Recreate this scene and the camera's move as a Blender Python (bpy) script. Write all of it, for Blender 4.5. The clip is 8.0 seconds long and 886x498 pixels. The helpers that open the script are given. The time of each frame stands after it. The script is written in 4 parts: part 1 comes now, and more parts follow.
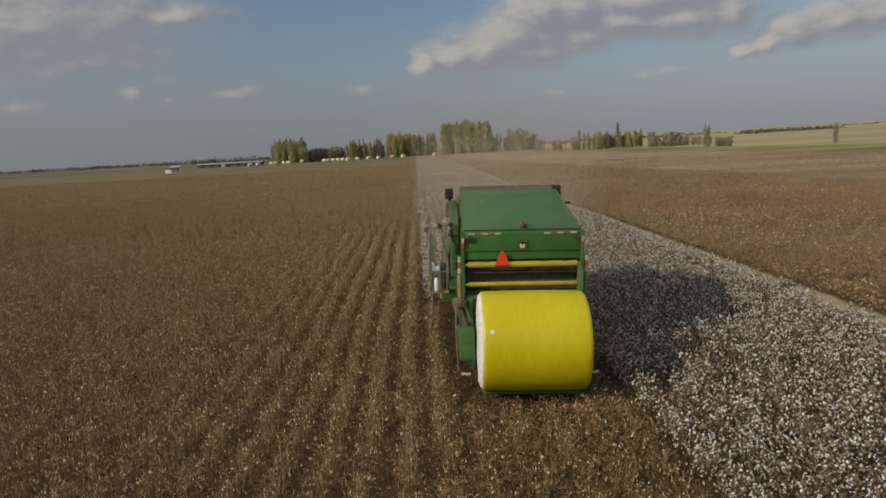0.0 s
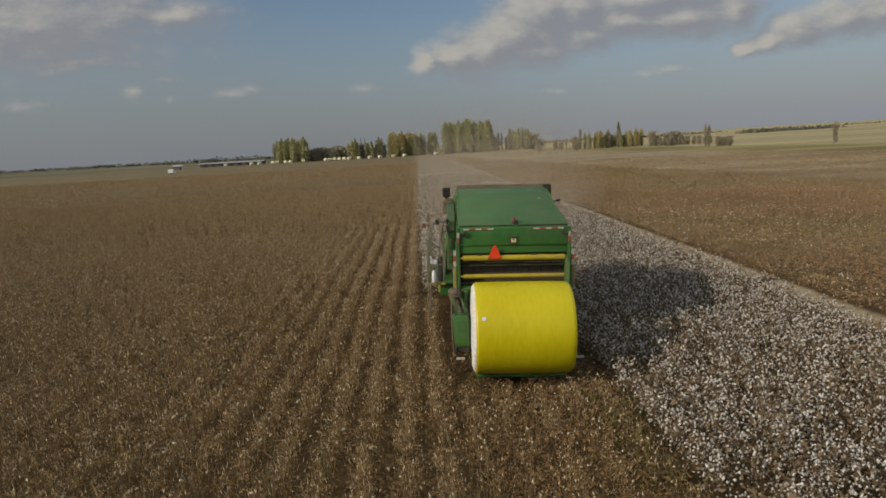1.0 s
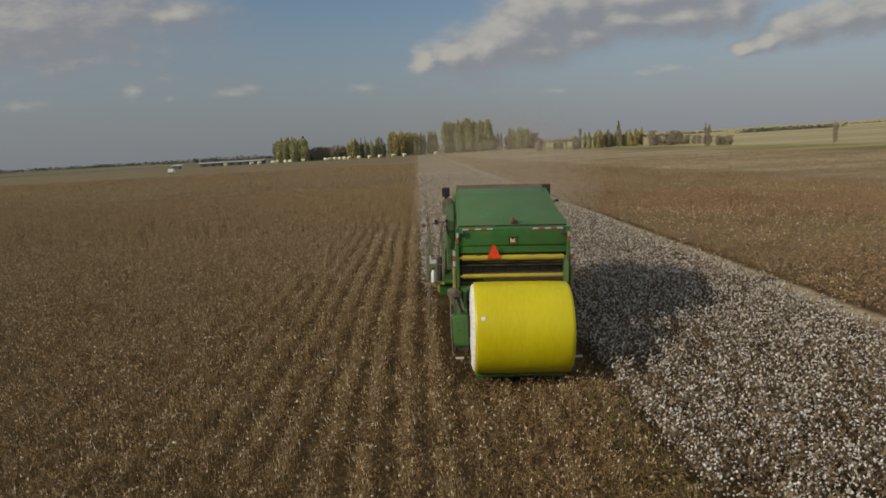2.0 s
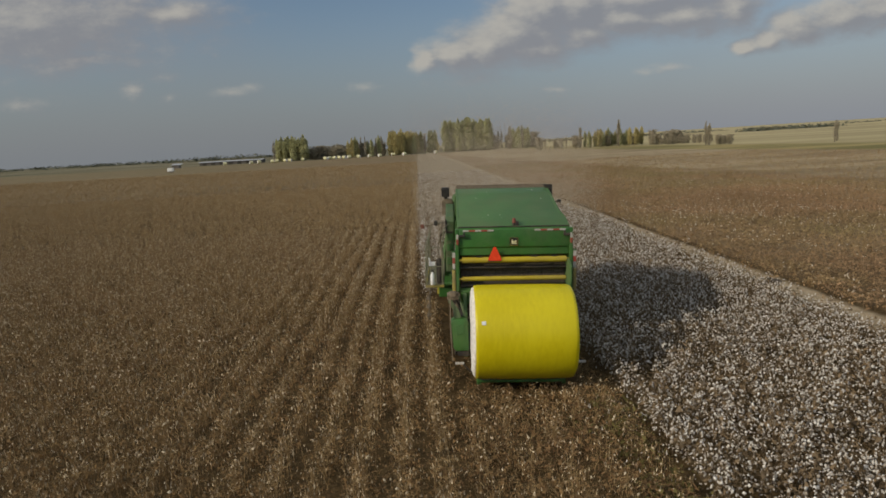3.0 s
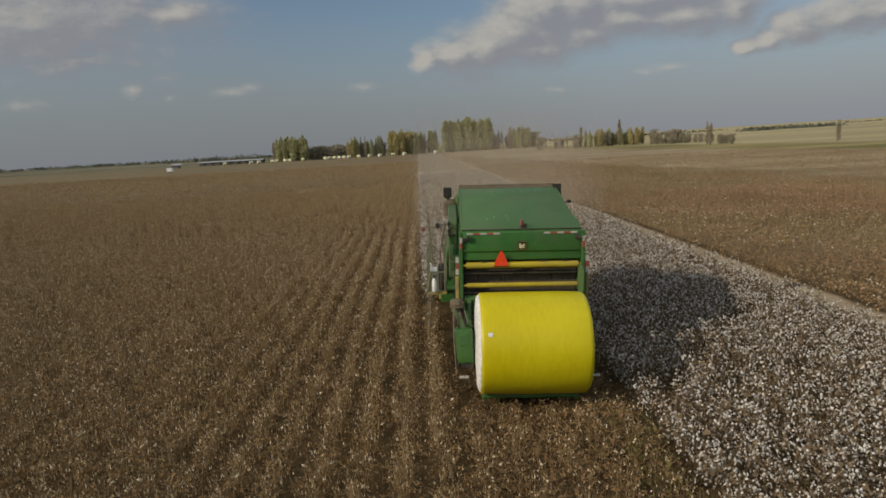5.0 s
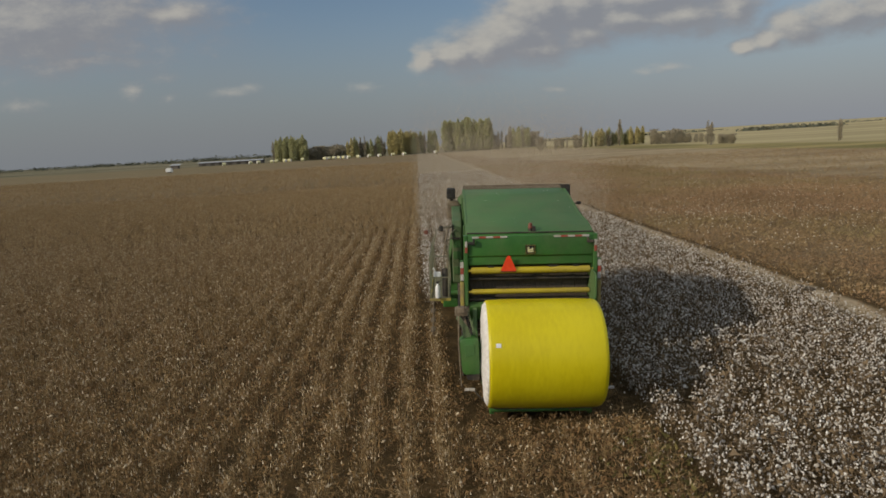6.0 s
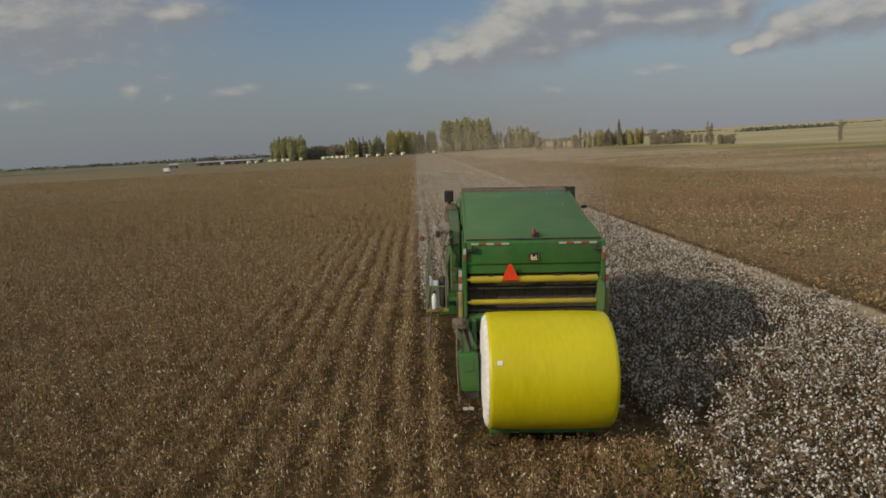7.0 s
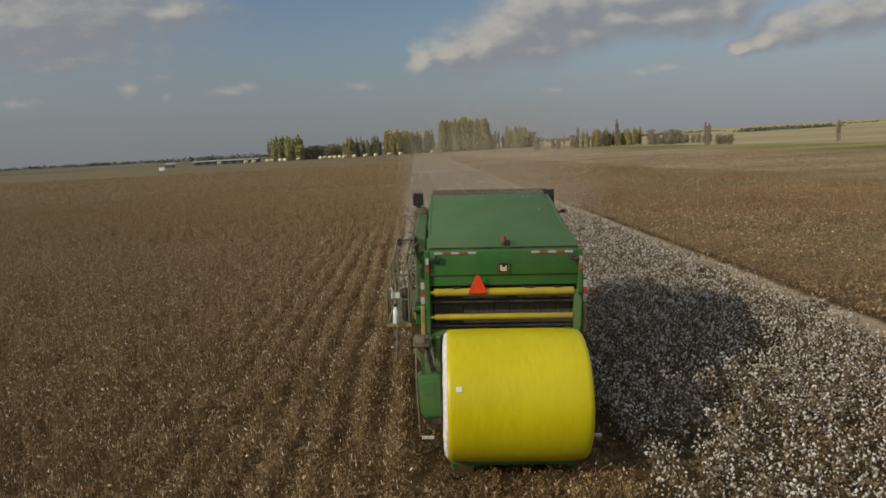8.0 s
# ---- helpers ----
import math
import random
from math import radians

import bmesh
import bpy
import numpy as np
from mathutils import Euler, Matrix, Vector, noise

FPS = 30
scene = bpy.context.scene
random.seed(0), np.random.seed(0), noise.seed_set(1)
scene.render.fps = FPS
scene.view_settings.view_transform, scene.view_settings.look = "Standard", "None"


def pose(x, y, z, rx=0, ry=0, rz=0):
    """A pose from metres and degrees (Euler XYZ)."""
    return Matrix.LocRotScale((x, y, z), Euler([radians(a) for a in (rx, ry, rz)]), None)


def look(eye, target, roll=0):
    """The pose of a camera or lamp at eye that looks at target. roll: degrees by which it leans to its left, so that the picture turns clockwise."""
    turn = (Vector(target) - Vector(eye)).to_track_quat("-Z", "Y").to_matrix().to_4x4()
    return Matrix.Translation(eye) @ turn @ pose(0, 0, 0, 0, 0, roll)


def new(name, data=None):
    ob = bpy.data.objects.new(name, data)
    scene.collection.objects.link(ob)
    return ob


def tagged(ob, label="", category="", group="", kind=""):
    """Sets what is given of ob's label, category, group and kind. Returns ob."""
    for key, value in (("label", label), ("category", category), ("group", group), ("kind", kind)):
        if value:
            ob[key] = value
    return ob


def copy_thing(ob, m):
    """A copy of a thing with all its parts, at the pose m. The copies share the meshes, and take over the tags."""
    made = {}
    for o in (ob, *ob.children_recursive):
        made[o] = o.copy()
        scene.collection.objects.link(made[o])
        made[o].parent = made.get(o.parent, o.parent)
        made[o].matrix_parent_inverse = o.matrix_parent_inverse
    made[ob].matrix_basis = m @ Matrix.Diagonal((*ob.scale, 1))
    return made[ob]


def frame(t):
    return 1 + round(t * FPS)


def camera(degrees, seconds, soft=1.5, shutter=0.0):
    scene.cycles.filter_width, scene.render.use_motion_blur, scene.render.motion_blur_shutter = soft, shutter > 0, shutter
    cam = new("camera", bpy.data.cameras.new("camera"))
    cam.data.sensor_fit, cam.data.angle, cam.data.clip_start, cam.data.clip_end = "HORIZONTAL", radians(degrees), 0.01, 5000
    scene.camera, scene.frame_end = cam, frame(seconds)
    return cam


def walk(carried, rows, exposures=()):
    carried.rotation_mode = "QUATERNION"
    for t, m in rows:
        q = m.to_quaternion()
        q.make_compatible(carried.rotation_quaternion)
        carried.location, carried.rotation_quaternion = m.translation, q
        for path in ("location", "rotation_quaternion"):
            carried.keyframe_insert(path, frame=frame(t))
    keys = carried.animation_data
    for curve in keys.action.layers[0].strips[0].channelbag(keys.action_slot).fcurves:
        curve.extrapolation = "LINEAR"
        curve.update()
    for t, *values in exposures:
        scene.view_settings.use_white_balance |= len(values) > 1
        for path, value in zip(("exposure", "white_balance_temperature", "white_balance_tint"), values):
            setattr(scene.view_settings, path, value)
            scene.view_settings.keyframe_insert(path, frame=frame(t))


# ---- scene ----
cam = camera(73.4, 8.0, 1.7)

PATH = [
    (0, (-2.436, -12.716, 6.012), (-2.366, -10.745, 5.675), -3.2),
    (0.5, (-2.383, -13.454, 6.026), (-2.315, -11.484, 5.689), -3.2),
    (1, (-2.358, -13.876, 6.068), (-2.293, -11.906, 5.729), -3.2),
    (1.5, (-2.356, -13.995, 6.085), (-2.291, -12.025, 5.745), -3.2),
    (3, (-2.309, -13.491, 6.089), (-2.244, -11.522, 5.745), -3.2),
    (3.5, (-2.348, -13.253, 6.078), (-2.286, -11.284, 5.733), -3.1),
    (4, (-2.355, -13.034, 6.046), (-2.293, -11.065, 5.702), -3.1),
    (4.5, (-2.31, -12.741, 6.033), (-2.247, -10.772, 5.689), -3.2),
    (6, (-2.393, -11.598, 5.981), (-2.328, -9.628, 5.637), -3.3),
    (6.5, (-2.409, -11.13, 6.004), (-2.342, -9.161, 5.66), -3.3),
    (7, (-2.315, -10.652, 5.979), (-2.246, -8.683, 5.635), -3.2),
    (7.5, (-2.013, -10.118, 5.948), (-1.942, -8.149, 5.603), -3.1),
    (8, (-1.509, -9.438, 5.916), (-1.435, -7.469, 5.571), -3.1),
]
walk(cam, [(t, look(eye, target, roll)) for t, eye, target, roll in PATH],
     exposures=[(0.0, 0.0, 6800, 9), (8.0, 0.0, 6800, 9)])

# ---------------------------------------------------------------- world, sun
SUN_FROM = Vector((-7.0, -3.3, 4.1)).normalized()
ELEVATION = math.asin(SUN_FROM.z)
AZIMUTH = math.atan2(SUN_FROM.x, SUN_FROM.y)

world = bpy.data.worlds.new("sky")
scene.world = world
world.use_nodes = True


def link(tree, a, b):
    tree.links.new(a, b)


def node(tree, kind, **values):
    """A node with its plain properties set; numbers under in0, in1 ... fill its inputs."""
    n = tree.nodes.new(kind)
    for key, value in values.items():
        if key.startswith("in") and key[2:].isdigit():
            n.inputs[int(key[2:])].default_value = value
        elif key == "operation":
            n.operation = value
        elif key == "blend_type":
            n.blend_type = value
        elif key == "data_type":
            n.data_type = value
        elif key == "interpolation_type":
            n.interpolation_type = value
    return n


def math_node(tree, op, a, b=0.0, c=0.0):
    n = node(tree, "ShaderNodeMath", operation=op)
    for slot, value in zip(n.inputs, (a, b, c)):
        if isinstance(value, (int, float)):
            slot.default_value = value
        else:
            link(tree, value, slot)
    return n.outputs[0]


def smooth(tree, value, low, high):
    n = node(tree, "ShaderNodeMapRange", interpolation_type="SMOOTHSTEP")
    link(tree, value, n.inputs[0])
    n.inputs[1].default_value, n.inputs[2].default_value = low, high
    return n.outputs[0]


def mix(tree, factor, a, b, blend="MIX"):
    n = node(tree, "ShaderNodeMix", data_type="RGBA", blend_type=blend)
    for slot, value in ((n.inputs[0], factor), (n.inputs[6], a), (n.inputs[7], b)):
        if isinstance(value, (int, float)):
            slot.default_value = value
        elif isinstance(value, (tuple, list)):
            slot.default_value = (*value[:3], 1)
        else:
            link(tree, value, slot)
    return n.outputs[2]


def noise_node(tree, vector, scale, detail=4.0, rough=0.55):
    n = node(tree, "ShaderNodeTexNoise")
    if vector is not None:
        link(tree, vector, n.inputs["Vector"])
    n.inputs["Scale"].default_value, n.inputs["Detail"].default_value = scale, detail
    n.inputs["Roughness"].default_value = rough
    return n


# the clouds: across, up, half width and half height of each, over the distance ahead, and its thickness
CLOUDS = [
    (0.020, 0.137, 0.022, 0.018, 1.00), (0.065, 0.143, 0.050, 0.026, 1.00), (0.125, 0.155, 0.065, 0.037, 1.05),
    (0.170, 0.179, 0.060, 0.039, 1.05), (0.215, 0.203, 0.060, 0.045, 1.10), (0.260, 0.213, 0.060, 0.045, 1.10),
    (0.195, 0.148, 0.080, 0.030, 0.90), (0.280, 0.165, 0.070, 0.029, 0.90), (0.340, 0.184, 0.100, 0.034, 1.00),
    (0.440, 0.188, 0.100, 0.034, 1.05), (0.530, 0.194, 0.055, 0.030, 1.00), (0.370, 0.220, 0.200, 0.030, 1.00),
    (0.545, 0.139, 0.022, 0.012, 1.00), (0.585, 0.146, 0.040, 0.016, 1.00), (0.640, 0.158, 0.060, 0.022, 1.05),
    (0.710, 0.174, 0.070, 0.028, 1.05), (0.790, 0.190, 0.080, 0.032, 1.05), (0.375, 0.101, 0.059, 0.018, 0.32),
    (0.420, 0.102, 0.083, 0.018, 0.29), (0.232, 0.082, 0.075, 0.015, 0.23), (-0.085, 0.099, 0.083, 0.025, 0.20),
    (-0.286, 0.098, 0.101, 0.025, 0.24), (-0.250, 0.104, 0.041, 0.023, 0.23), (-0.384, 0.102, 0.041, 0.023, 0.23),
    (-0.455, 0.116, 0.049, 0.033, 0.39), (-0.400, 0.135, 0.101, 0.038, 0.26), (-0.600, 0.225, 0.250, 0.070, 1.00),
    (-0.520, 0.165, 0.140, 0.030, 0.60), (-0.620, 0.100, 0.161, 0.043, 0.26), (-0.380, 0.225, 0.100, 0.028, 0.80),
    (-0.250, 0.215, 0.101, 0.038, 0.14), (-0.310, 0.165, 0.041, 0.028, 0.11), (0.100, 0.104, 0.188, 0.034, 0.24),
]


def cloud_group():
    g = bpy.data.node_groups.new("cloud_cover", "ShaderNodeTree")
    g.interface.new_socket("Place", in_out="INPUT", socket_type="NodeSocketVector")
    g.interface.new_socket("Cover", in_out="OUTPUT", socket_type="NodeSocketFloat")
    start, end = g.nodes.new("NodeGroupInput"), g.nodes.new("NodeGroupOutput")
    wide = node(g, "ShaderNodeVectorMath", operation="MULTIPLY")
    link(g, start.outputs[0], wide.inputs[0])
    wide.inputs[1].default_value = (1.0, 1.9, 1.0)
    warp = noise_node(g, wide.outputs[0], 8.0, 4.0, 0.55)
    off = node(g, "ShaderNodeVectorMath", operation="MULTIPLY_ADD")
    link(g, warp.outputs["Color"], off.inputs[0])
    off.inputs[1].default_value, off.inputs[2].default_value = (0.08, 0.036, 0), (-0.04, -0.018, 0)
    at = node(g, "ShaderNodeVectorMath", operation="ADD")
    link(g, start.outputs[0], at.inputs[0])
    link(g, off.outputs[0], at.inputs[1])
    best = None
    for u, v, ru, rv, thick in CLOUDS:
        d = node(g, "ShaderNodeVectorMath", operation="SUBTRACT")
        link(g, at.outputs[0], d.inputs[0])
        d.inputs[1].default_value = (u, v, 0)
        s = node(g, "ShaderNodeVectorMath", operation="MULTIPLY")
        link(g, d.outputs[0], s.inputs[0])
        s.inputs[1].default_value = (0.78 / ru, 0.74 / rv, 0)
        l = node(g, "ShaderNodeVectorMath", operation="LENGTH")
        link(g, s.outputs[0], l.inputs[0])
        near = math_node(g, "SUBTRACT", thick, l.outputs["Value"])
        best = near if best is None else math_node(g, "SMOOTH_MAX", best, near, 0.25)
    fine = noise_node(g, wide.outputs[0], 15.0, 7.0, 0.60)
    rough = math_node(g, "MULTIPLY_ADD", fine.outputs[0], 0.75, -0.36)
    wisp = math_node(g, "MULTIPLY_ADD", noise_node(g, wide.outputs[0], 42.0, 5.0, 0.6).outputs[0], 0.3, -0.15)
    link(g, math_node(g, "ADD", best, math_node(g, "ADD", rough, wisp)), end.inputs[0])
    return g


def build_sky():
    t = world.node_tree
    t.nodes.clear()
    out, back = t.nodes.new("ShaderNodeOutputWorld"), t.nodes.new("ShaderNodeBackground")
    sky = t.nodes.new("ShaderNodeTexSky")
    sky.sky_type, sky.sun_disc = "NISHITA", False
    sky.sun_elevation, sky.sun_rotation = ELEVATION, AZIMUTH
    sky.air_density, sky.dust_density, sky.ozone_density = 1.0, 1.0, 2.0
    where = t.nodes.new("ShaderNodeTexCoord")
    xyz = t.nodes.new("ShaderNodeSeparateXYZ")
    link(t, where.outputs["Generated"], xyz.inputs[0])
    ahead = math_node(t, "MAXIMUM", xyz.outputs[1], 0.08)
    place = t.nodes.new("ShaderNodeCombineXYZ")
    link(t, math_node(t, "DIVIDE", xyz.outputs[0], ahead), place.inputs[0])
    link(t, math_node(t, "DIVIDE", xyz.outputs[2], ahead), place.inputs[1])
    lit = node(t, "ShaderNodeVectorMath", operation="ADD")
    link(t, place.outputs[0], lit.inputs[0])
    lit.inputs[1].default_value = (-0.022, 0.016, 0)
    group = cloud_group()
    here, sunward = t.nodes.new("ShaderNodeGroup"), t.nodes.new("ShaderNodeGroup")
    here.node_tree = sunward.node_tree = group
    link(t, place.outputs[0], here.inputs[0])
    link(t, lit.outputs[0], sunward.inputs[0])
    cover = smooth(t, here.outputs[0], -0.15, 0.66)
    shade = smooth(t, math_node(t, "SUBTRACT", here.outputs[0], sunward.outputs[0]), -0.22, 0.62)
    # the paler, greyer air low over the land
    low = smooth(t, math_node(t, "ABSOLUTE", xyz.outputs[2]), 0.26, 0.0)
    haze = mix(t, smooth(t, xyz.outputs[0], -0.25, 0.65), HAZE, HAZE_BRIGHT)
    air = mix(t, math_node(t, "MULTIPLY", low, 0.92), sky.outputs[0], haze)
    veil = noise_node(t, where.outputs["Generated"], 3.0, 4.0)
    air = mix(t, math_node(t, "MULTIPLY", smooth(t, veil.outputs[0], 0.45, 0.75), 0.16), air, CLOUD_SHADE)
    # unseen broken cloud overhead, added extra bright to fill the shade
    high = noise_node(t, where.outputs["Generated"], 2.6, 6.0, 0.6)
    above = math_node(t, "MULTIPLY", smooth(t, high.outputs[0], 0.42, 0.62), smooth(t, xyz.outputs[2], 0.26, 0.42))
    air = mix(t, math_node(t, "MULTIPLY", above, 0.85), air, OVERHEAD_FILL)
    cloud = mix(t, shade, CLOUD_SHADE, CLOUD_LIT)
    full = mix(t, math_node(t, "MULTIPLY", cover, CLOUD_COVER), air, cloud)
    link(t, full, back.inputs[0])
    back.inputs[1].default_value = SKY_STRENGTH
    link(t, back.outputs[0], out.inputs[0])


SKY_STRENGTH = 0.080
HAZE, CLOUD_SHADE, CLOUD_LIT, CLOUD_COVER = (2.35, 2.62, 3.01), (2.93, 3.03, 3.39), (5.42, 5.24, 4.90), 0.88
HAZE_BRIGHT = (2.96, 3.24, 3.82)
OVERHEAD_FILL = (11.2, 11.8, 12.6)
build_sky()

sun = new("sun", bpy.data.lights.new("sun", "SUN"))
sun.data.energy, sun.data.angle, sun.data.color = 2.3, radians(0.6), (1.0, 0.90, 0.76)
sun.matrix_world = look(SUN_FROM * 200, (0, 0, 0))


# ---------------------------------------------------------------- materials
def material(name, dark, light, scale=6.0, fine=60.0, rough=0.6, metal=0.0, bump=0.2, dust=None, dusty=0.0,
             vary=None, amount=0.5, stretch=(1, 1, 1), gloss=0.5):
    """Two colours mixed by noise at two scales. dust: a second colour in worn patches. vary: 'object' or 'island'."""
    m = bpy.data.materials.new(name)
    m.use_nodes = True
    t = m.node_tree
    b = t.nodes["Principled BSDF"]
    where = t.nodes.new("ShaderNodeTexCoord")
    grow = node(t, "ShaderNodeVectorMath", operation="MULTIPLY")
    link(t, where.outputs["Object"], grow.inputs[0])
    grow.inputs[1].default_value = stretch
    at = grow.outputs[0]
    broad, grain = noise_node(t, at, scale, 5.0), noise_node(t, at, fine, 4.0, 0.6)
    blend = math_node(t, "ADD", math_node(t, "MULTIPLY", broad.outputs[0], 0.6), math_node(t, "MULTIPLY", grain.outputs[0], 0.4))
    factor = smooth(t, blend, 0.35, 0.65)
    if vary:
        info = t.nodes.new("ShaderNodeObjectInfo" if vary == "object" else "ShaderNodeNewGeometry")
        chance = info.outputs["Random" if vary == "object" else "Random Per Island"]
        factor = math_node(t, "ADD", math_node(t, "MULTIPLY", factor, 1 - amount), math_node(t, "MULTIPLY", chance, amount))
    colour = mix(t, factor, dark, light)
    r = math_node(t, "MULTIPLY_ADD", grain.outputs[0], 0.25, rough - 0.125)
    if dust:
        patch = noise_node(t, at, scale * 0.45, 6.0, 0.68)
        worn = math_node(t, "MULTIPLY", smooth(t, patch.outputs[0], 0.38, 0.68), dusty)
        colour = mix(t, worn, colour, dust)
        r = math_node(t, "ADD", r, math_node(t, "MULTIPLY", worn, 0.3))
    link(t, colour, b.inputs["Base Color"])
    link(t, r, b.inputs["Roughness"])
    b.inputs["Metallic"].default_value = metal
    b.inputs["Specular IOR Level"].default_value = gloss
    if bump:
        up = t.nodes.new("ShaderNodeBump")
        up.inputs["Strength"].default_value, up.inputs["Distance"].default_value = bump, 0.02
        link(t, blend, up.inputs["Height"])
        link(t, up.outputs[0], b.inputs["Normal"])
    return m


DUST = (0.20, 0.155, 0.10)
GREEN = material("green_paint", (0.028, 0.118, 0.020), (0.045, 0.160, 0.030), 2.2, 40, 0.42, dust=DUST, dusty=0.22, bump=0.04)
GREEN_DUSTY = material("dusty_green_paint", (0.048, 0.130, 0.034), (0.068, 0.160, 0.044), 1.2, 30, 0.6, dust=DUST, dusty=0.25, bump=0.04)
GREEN_CAKED = material("dust_caked_green_paint", (0.115, 0.135, 0.078), (0.185, 0.185, 0.120), 2.5, 30, 0.75, dust=(0.26, 0.21, 0.145), dusty=0.75, bump=0.08)
DULL_YELLOW = material("dust_dulled_yellow_paint", (0.30, 0.24, 0.05), (0.42, 0.34, 0.07), 3, 50, 0.6, dust=DUST, dusty=0.6, bump=0.05)
DULL_RED = material("dull_red_lens", (0.16, 0.035, 0.02), (0.24, 0.06, 0.035), 20, 90, 0.5, dust=DUST, dusty=0.4, bump=0.02)
GREEN_WING = material("green_paint_under_dust", (0.050, 0.112, 0.036), (0.082, 0.140, 0.056), 1.6, 30, 0.65, dust=DUST, dusty=0.45, bump=0.06)
YELLOW = material("yellow_paint", (0.44, 0.33, 0.014), (0.54, 0.42, 0.03), 3, 50, 0.45, dust=DUST, dusty=0.35, bump=0.05)
BLACK = material("black_steel", (0.014, 0.013, 0.011), (0.035, 0.030, 0.025), 4, 60, 0.65, dust=DUST, dusty=0.35, bump=0.1)
BELT = material("chamber_belt", (0.065, 0.050, 0.035), (0.11, 0.088, 0.064), 6, 70, 0.85, bump=0.2, stretch=(5, 1, 1))
STEEL = material("worn_steel", (0.20, 0.19, 0.17), (0.34, 0.32, 0.29), 5, 80, 0.45, metal=0.8, dust=DUST, dusty=0.5, bump=0.1)
RUBBER = material("tyre_rubber", (0.014, 0.013, 0.012), (0.04, 0.036, 0.03), 5, 60, 0.85, dust=DUST, dusty=0.6, bump=0.15)
WRAP = material("yellow_wrap_film", (0.57, 0.47, 0.006), (0.66, 0.56, 0.012), 0.7, 7, 0.38, bump=0.06, stretch=(2, 0.7, 0.7), gloss=0.35)
# far modules' film with haze put into its colour; the badge mark shares it
PALE_WRAP = material("haze_pale_wrap_film", (0.62, 0.58, 0.30), (0.74, 0.70, 0.42), 0.9, 9, 0.5, bump=0.1)
LINT = material("cotton_lint", (0.62, 0.58, 0.52), (0.84, 0.81, 0.76), 9, 70, 0.95, bump=0.8)
WHITE = material("white_plastic", (0.74, 0.74, 0.72), (0.86, 0.86, 0.84), 8, 60, 0.35, bump=0.02)
RED = material("faded_red_reflector", (0.30, 0.045, 0.03), (0.40, 0.07, 0.045), 20, 90, 0.5, dust=DUST, dusty=0.4, bump=0.02)
PALE = material("faded_white_reflector", (0.46, 0.44, 0.39), (0.60, 0.58, 0.53), 20, 90, 0.5, dust=DUST, dusty=0.35, bump=0.02)
SCREEN = material("dust_caked_wire", (0.13, 0.10, 0.065), (0.24, 0.19, 0.13), 6, 60, 0.9, bump=0.1)
INK = material("badge_black", (0.006, 0.006, 0.006), (0.012, 0.012, 0.011), 6, 60, 0.4, bump=0.0)
ORANGE = material("orange_red_sign", (0.78, 0.045, 0.012), (0.90, 0.075, 0.02), 12, 60, 0.45, bump=0.02)
GLASS_DARK = material("tinted_glass", (0.006, 0.008, 0.008), (0.012, 0.014, 0.014), 3, 30, 0.08, bump=0.0, gloss=0.8)
STALK = material("dry_stalk", (0.185, 0.123, 0.056), (0.49, 0.350, 0.178), 3, 30, 0.9, bump=0, vary="island", amount=0.8, gloss=0.15)
COTTON_STALK = material("brown_cotton_stalk", (0.085, 0.060, 0.034), (0.24, 0.175, 0.105), 3, 30, 0.9, bump=0, vary="island", amount=0.8, gloss=0.15)
BURR = material("dry_leaf_and_burr", (0.150, 0.092, 0.039), (0.315, 0.198, 0.091), 0.35, 25, 0.95, bump=0, vary="island", amount=0.6, gloss=0.1, dust=(0.235, 0.140, 0.074), dusty=0.5)
RUST_LEAF = material("rust_brown_leaf", (0.225, 0.148, 0.078), (0.46, 0.285, 0.165), 0.10, 25, 0.95, bump=0, vary="island", amount=0.36, gloss=0.1, dust=(0.24, 0.225, 0.095), dusty=0.75)
OLD_BOLL = material("weathered_boll", (0.36, 0.28, 0.18), (0.74, 0.66, 0.52), 2, 60, 0.95, bump=0, vary="island", amount=0.9, gloss=0.1)
FLECK = material("stray_lint_on_stalk", (0.31, 0.22, 0.115), (0.84, 0.72, 0.51), 2, 60, 0.95, bump=0, vary="island", amount=0.9, gloss=0.1)
WEED = material("olive_weed_leaf", (0.07, 0.062, 0.02), (0.18, 0.15, 0.055), 0.6, 25, 0.95, bump=0, vary="island", amount=0.7, gloss=0.1)
BOLL = material("open_cotton_boll", (0.36, 0.30, 0.225), (0.90, 0.86, 0.79), 2, 60, 0.95, bump=0, vary="island", amount=0.85, gloss=0.1)
COTTON_LEAF = material("withered_cotton_leaf", (0.085, 0.062, 0.036), (0.27, 0.195, 0.118), 0.4, 25, 0.95, bump=0, vary="island", amount=0.7, gloss=0.1)
# horizon foliage, its colour shifted paler and bluer for the haze
WOODS = material("hazed_far_foliage", (0.085, 0.095, 0.075), (0.155, 0.155, 0.11), 0.05, 1, 0.9, bump=0, vary="island", amount=0.6, gloss=0.1)
CHAFF = material("dust_and_chaff", (0.40, 0.33, 0.24), (0.56, 0.48, 0.37), 0.5, 5, 0.95, bump=0, gloss=0.1)
CLOD = material("damp_earth", (0.045, 0.036, 0.026), (0.11, 0.085, 0.06), 6, 40, 0.9, bump=0.6)
BARK = material("poplar_bark", (0.10, 0.085, 0.065), (0.22, 0.19, 0.15), 2, 20, 0.9, bump=0.3, stretch=(1, 1, 0.2))
# windbreak leaf colours, lightened and greyed to stand in for haze
LEAF_GREEN = material("hazed_poplar_leaf", (0.29, 0.29, 0.14), (0.50, 0.48, 0.24), 0.2, 3, 0.8, bump=0, vary="island", amount=0.5, gloss=0.2)
